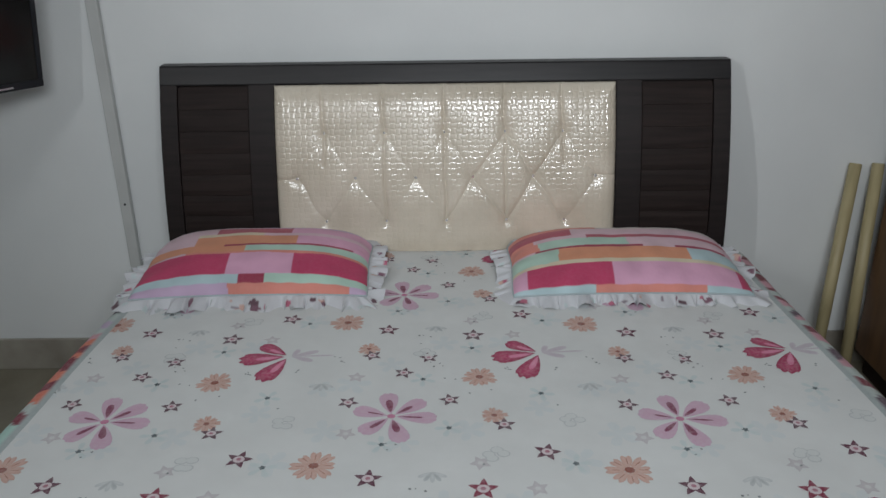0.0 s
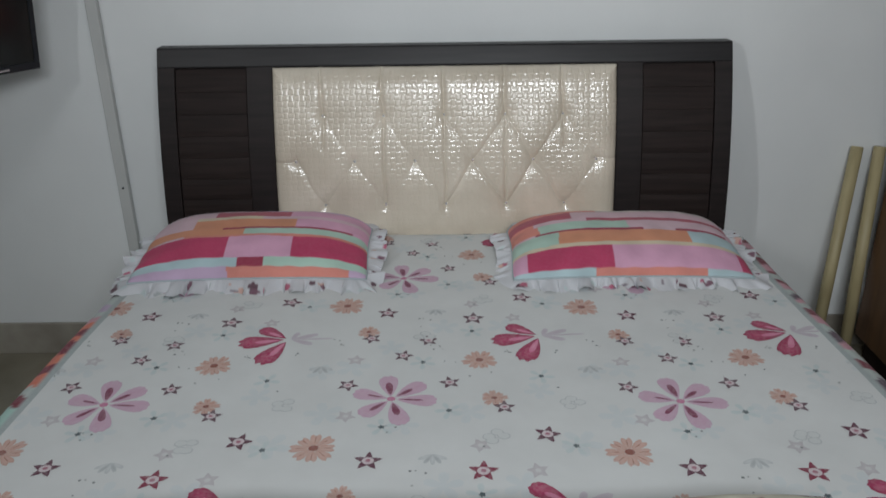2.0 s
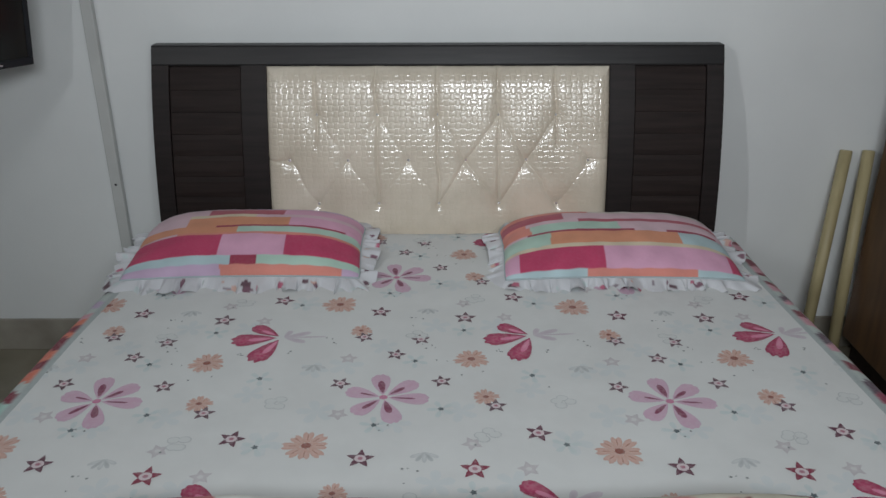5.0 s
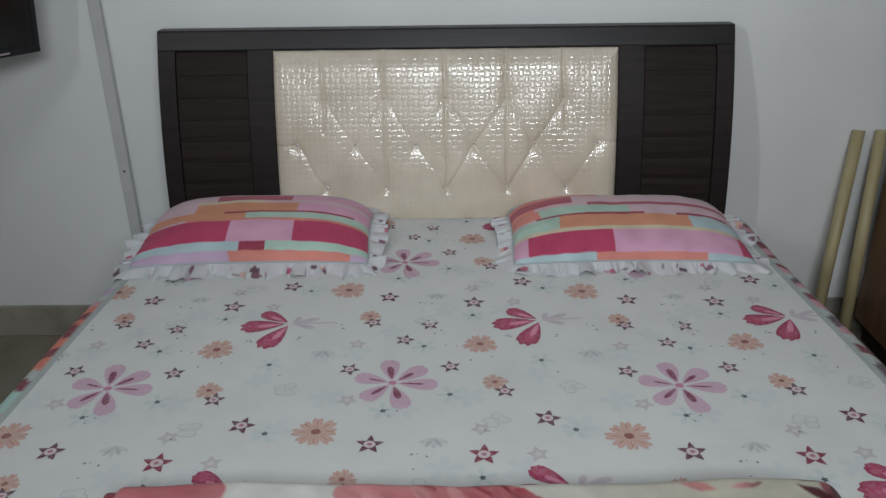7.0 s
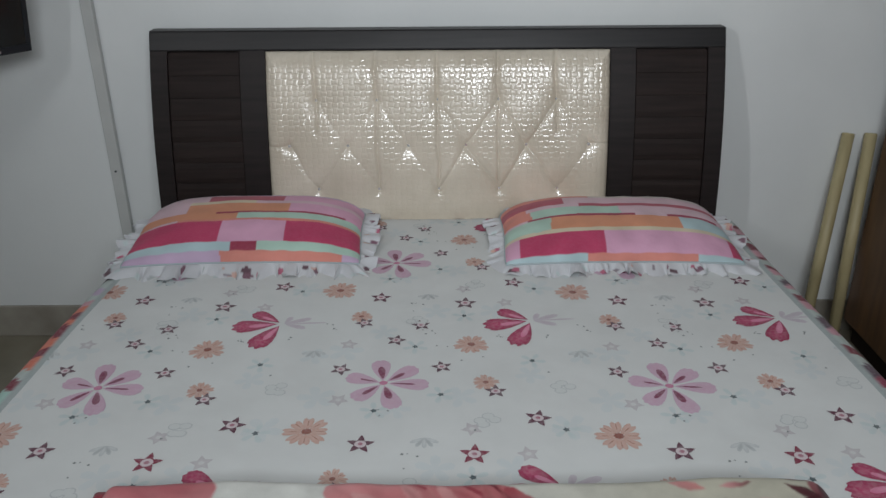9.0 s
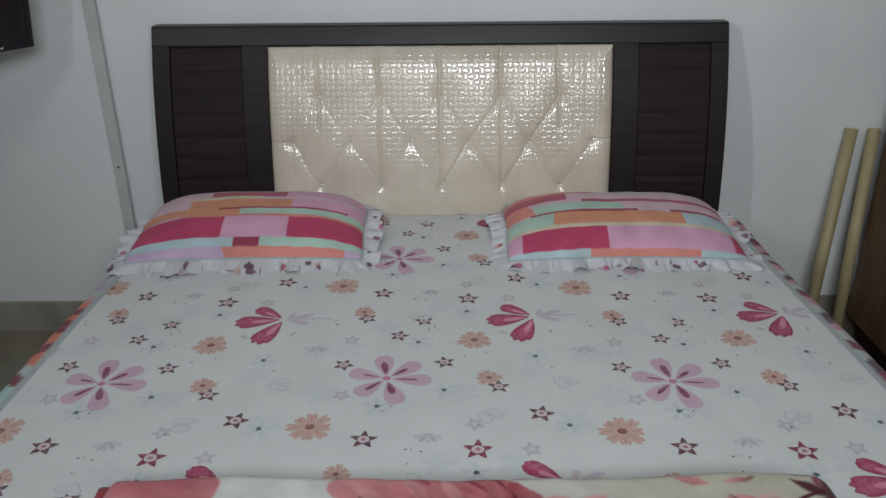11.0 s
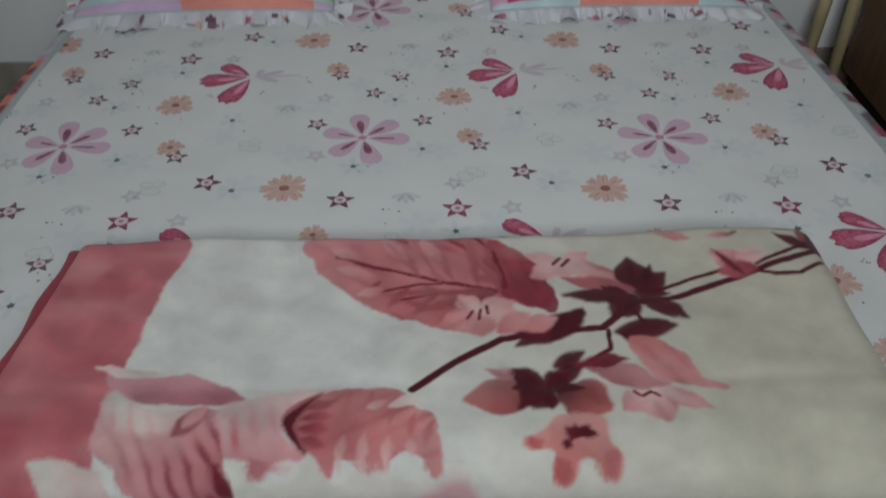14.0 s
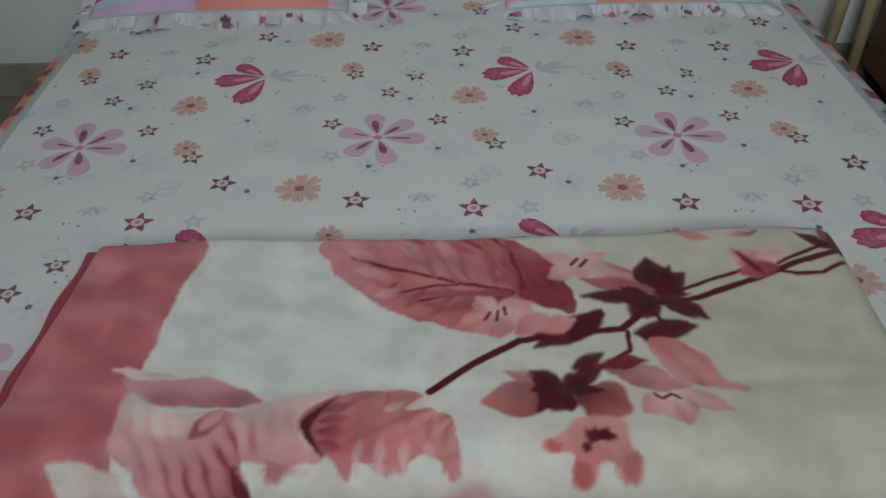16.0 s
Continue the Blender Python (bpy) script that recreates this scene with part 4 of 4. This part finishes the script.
leaf((-0.143, -1.844), (-0.107, -1.844), 0.017, MAROON, lin(186, 100, 106))
leaf((-0.145, -1.858), (-0.112, -1.865), 0.017, MAROON, lin(186, 100, 106))
leaf((-0.143, -1.874), (-0.114, -1.885), 0.017, MAROON, lin(186, 100, 106))
leaf((-0.086, -1.808), (-0.096, -1.841), 0.011, lin(186, 100, 106), lin(204, 130, 130))
leaf((-0.058, -1.805), (-0.065, -1.852), 0.011, lin(186, 100, 106), lin(204, 130, 130))
leaf((-0.030, -1.812), (-0.039, -1.861), 0.011, lin(186, 100, 106), lin(204, 130, 130))
leaf((-0.006, -1.844), (-0.015, -1.878), 0.011, lin(186, 100, 106), lin(204, 130, 130))
leaf((0.014, -1.855), (0.003, -1.892), 0.011, lin(186, 100, 106), lin(204, 130, 130))
leaf((-0.099, -1.908), (-0.092, -1.872), 0.014, lin(222, 186, 180), lin(216, 160, 156))
leaf((-0.071, -1.909), (-0.067, -1.868), 0.014, lin(222, 186, 180), lin(216, 160, 156))
leaf((-0.042, -1.910), (-0.039, -1.875), 0.014, lin(222, 186, 180), lin(216, 160, 156))
leaf((-0.013, -1.904), (-0.015, -1.878), 0.014, lin(222, 186, 180), lin(216, 160, 156))
leaf((-0.065, -1.834), (-0.044, -1.823), 0.014, lin(222, 186, 180), lin(216, 160, 156))
area([(-0.168, -1.849), (-0.150, -1.825), (-0.120, -1.807), (-0.146, -1.844), (-0.145, -1.872), (-0.133, -1.897), (-0.154, -1.881)], WINE, MAROON, 0, None, (1, 0), 0.008)
area([(-0.042, -1.833), (-0.013, -1.811), (0.004, -1.828), (-0.020, -1.834)], BLUSH, CREAMB)
area([(-0.229, -1.892), (-0.189, -1.910), (-0.145, -1.904), (-0.132, -1.892), (-0.106, -1.916), (-0.074, -1.906), (-0.016, -1.914), (0.022, -1.917), (0.054, -1.923), (0.046, -1.946), (-0.104, -1.937), (-0.212, -1.926)], CREAMB, lin(214, 204, 198), 0, None, (1, -0.4), 0.005)
area([(0.015, -1.922), (0.055, -1.913), (0.065, -1.965), (-0.041, -1.976), (-0.126, -1.974), (-0.211, -1.974), (-0.228, -1.947), (-0.212, -1.931), (-0.104, -1.941), (-0.029, -1.948)], MISTY, lin(206, 162, 168), 180, PALEROSE, (0.3, -1), 0.014, 0.8)
area([(-0.460, -1.881), (-0.415, -1.885), (-0.370, -1.903), (-0.331, -1.933), (-0.303, -1.968), (-0.375, -1.973), (-0.418, -1.944), (-0.443, -1.908)], CREAMB, lin(210, 152, 154), 220, PALEROSE, (0.8, -0.6), 0.006)
area([(-0.458, -1.964), (-0.441, -1.940), (-0.407, -1.948), (-0.367, -1.980), (-0.451, -1.980)], BLUSH, PALEROSE, 0, None, (1, 0), 0.008)
area([(-0.334, -1.948), (-0.297, -1.943), (-0.238, -1.961), (-0.211, -1.972), (-0.295, -1.979)], CREAMB, BLUSH, 0, None, (1, 0), 0.005)
leaf((-0.244, -1.898), (-0.224, -1.925), 0.018, MAROON)
leaf((-0.269, -1.929), (-0.243, -1.957), 0.020, ROSED, MAROON)
leaf((-0.295, -1.924), (-0.262, -1.948), 0.013, ROSED, MAROON)
leaf((-0.253, -1.914), (-0.234, -1.940), 0.012, ROSED, MAROON)
leaf((-0.173, -1.937), (-0.146, -1.942), 0.013, ROSED, MAROON)
# darker ends and tips on the sepals
leaf((0.312, -1.636), (0.336, -1.580), 0.020, WINE)
leaf((0.304, -1.636), (0.354, -1.638), 0.022, WINE)
leaf((0.294, -1.647), (0.255, -1.625), 0.020, WINE)
leaf((0.154, -1.807), (0.119, -1.840), 0.022, WINE)
leaf((0.164, -1.808), (0.160, -1.842), 0.020, WINE)
leaf((0.165, -1.799), (0.205, -1.809), 0.018, WINE)
leaf((0.148, -1.798), (0.116, -1.804), 0.018, WINE)


# the pile brushed one way and the other: uneven dye, pale where the nap lies over
rosy = np.clip((dye[..., 0] / np.maximum(dye[..., 1], 0.01) - 1.25) * 2.5, 0, 1)
dye[..., 1] *= 1 - 0.09 * rosy
dye[..., 2] *= 1 - 0.07 * rosy
nap = wave_noise(bx + 0.02 * wave_noise(bx, by, 81, 9), by, 82, 7)
lay(np.clip(nap * 0.10 + 0.04, 0, 0.20) * rosy * (dye[..., 0] > 0.2), lin(226, 190, 186))
dye *= (0.99 + 0.035 * wave_noise(bx, by, 84, 6) + 0.008 * wave_noise(bx, by, 85, 40))[..., None]

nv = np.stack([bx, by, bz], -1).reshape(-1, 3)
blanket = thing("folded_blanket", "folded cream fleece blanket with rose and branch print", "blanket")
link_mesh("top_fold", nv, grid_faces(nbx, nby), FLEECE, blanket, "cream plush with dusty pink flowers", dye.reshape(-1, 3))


def under_fold(shift, z0, z1):
    """A lower layer of the folded blanket: a thick rounded slab."""
    vs, ring_n = [], 12
    pts = []
    for k in range(41):
        y = BY0 + 0.012 + (BY1 - 0.012 - BY0 - 0.012) * k / 40
        pts.append((blanket_left(y) - shift + 0.003 * math.sin(k * 0.5 + shift * 300), y))
    for x, y in pts:
        for k in range(ring_n):
            a = math.pi / 2 + math.pi * k / (ring_n - 1)
            vs.append((x + (z1 - z0) / 2 * math.cos(a) * 0.9, y, (z0 + z1) / 2 + (z1 - z0) / 2 * math.sin(a)))
        vs.append((x + 0.06, y, z0))
        vs.append((x + 0.06, y, z1))
    m = ring_n + 2
    faces = [(i * m + k, (i + 1) * m + k, (i + 1) * m + (k + 1) % m, i * m + (k + 1) % m) for i in range(40) for k in range(m)]
    faces += [tuple(range(m)), tuple(range(40 * m, 41 * m))[::-1]]
    link_mesh("under_fold", np.array(vs), faces, FLEECE, blanket, "dusty rose folded layer", np.full((len(vs), 3), ROSED))


under_fold(0.016, 0.5565, 0.586)
under_fold(0.007, 0.587, 0.616)
hv, hf = [], []
for k in range(121):
    x = -0.57 + 1.19 * k / 120
    y = float(np.interp(x, HEM_X, HEM_Y)) + 0.001 * math.sin(k / 5)
    for j in range(6):
        hv.append((x, y + 0.0026 * math.cos(j * 1.0472), 0.5575 + 0.0026 * math.sin(j * 1.0472)))
for k in range(120):
    for j in range(6):
        hf.append((k * 6 + j, (k + 1) * 6 + j, (k + 1) * 6 + (j + 1) % 6, k * 6 + (j + 1) % 6))
link_mesh("hem", np.array(hv), hf, HEM, blanket, "dark grey stitched hem")

# ---- television on the wall bracket ----
tv = thing("television", "black flat television on a wall bracket above the bed", "television")
tv.matrix_world = pose(-1.190, -0.10, 1.053, 0, 0, 57) @ pose(0, 0, 0, 9, 0, 0)
part("casing", box_bm(-0.80, 0, 0.008, 0.06, 0, 0.47, 0.006), TVBLACK, tv)
part("bezel", box_bm(-0.80, 0.0, 0.0, 0.0075, 0, 0.022, 0.002), TVBLACK, tv)
part("bezel", box_bm(-0.80, 0.0, 0.0, 0.0075, 0.452, 0.47, 0.002), TVBLACK, tv)
part("bezel", box_bm(-0.014, 0.0, 0.0, 0.0075, 0.0225, 0.4515, 0.002), TVBLACK, tv)
part("bezel", box_bm(-0.80, -0.786, 0.0, 0.0075, 0.0225, 0.4515, 0.002), TVBLACK, tv)
part("screen", box_bm(-0.7855, -0.0145, 0.004, 0.0075, 0.0225, 0.4515), SCREEN, tv, "dark glossy screen")
part("maker_plate", box_bm(-0.16, -0.095, -0.002, -0.0002, 0.008, 0.014, 0.0005), CHROME, tv, "small bright plate on the lower bezel")
part("bracket", box_bm(-0.46, -0.34, 0.0605, 0.555, 0.20, 0.28, 0.004), TVBLACK, tv)

# ---- poles leaning by the wall ----
def leaning_pole(foot, top, r, label):
    ob = thing("wooden_pole", label, "pole", foot, "poles by the wall")
    f, t = Vector(foot), Vector(top)
    d = t - f
    part("shaft", rod_bm((0, 0, 0), d * 0.994, r * 0.98, r, 24), POLE, ob, "", True)
    part("cap", rod_bm(d * 0.9942, d, r * 0.99, r * 0.90, 24), POLE, ob)
    return ob


leaning_pole((1.246, -0.100, 0.0), (1.334, 0.038, 0.744), 0.0195, "pale yellow painted pole leaning by the wardrobe")
leaning_pole((1.362, -0.085, 0.0), (1.408, 0.038, 0.743), 0.0195, "pale yellow painted pole leaning against the wall")

# ---- wardrobe ----
wr = thing("wardrobe", "brown wooden wardrobe standing against the side wall", "wardrobe", (1.418, 0, 0))
part("plinth", box_bm(0.04, 0.56, -1.37, -0.03, 0, 0.085), WENGE_DARK, wr)
part("body", box_bm(0.02, 0.575, -1.40, -0.02, 0.0855, 2.0, 0.004), WOOD, wr)
for y0, y1 in ((-1.395, -0.712), (-0.707, -0.024)):
    d = part("door", box_bm(0.0, 0.0195, y0, y1, 0.09, 1.995, 0.004), WOOD, wr)
    part("handle", rod_bm((-0.03, (y0 + y1) / 2, 0.95), (-0.03, (y0 + y1) / 2, 1.10), 0.006, 0.006, 12), CHROME, d, "chrome handle")

# ---- window behind ----
win = thing("window_1", "window with a frosted pane in the wall", "window", (0.15, YF, 1.95), kind="structure")
for q in ((-1.0, -0.95, -0.55, 0.55), (0.95, 1.0, -0.55, 0.55), (-0.95, 0.95, -0.55, -0.50), (-0.95, 0.95, 0.50, 0.55), (-0.02, 0.02, -0.50, 0.50)):
    part("window_frame", box_bm(q[0], q[1], -0.10, -0.05, q[2], q[3], 0.003), CEIL, win)
for x0, x1 in ((-0.949, -0.021), (0.021, 0.949)):
    part("pane", box_bm(x0, x1, -0.078, -0.072, -0.499, 0.499), FROST, win, "frosted glass pane")
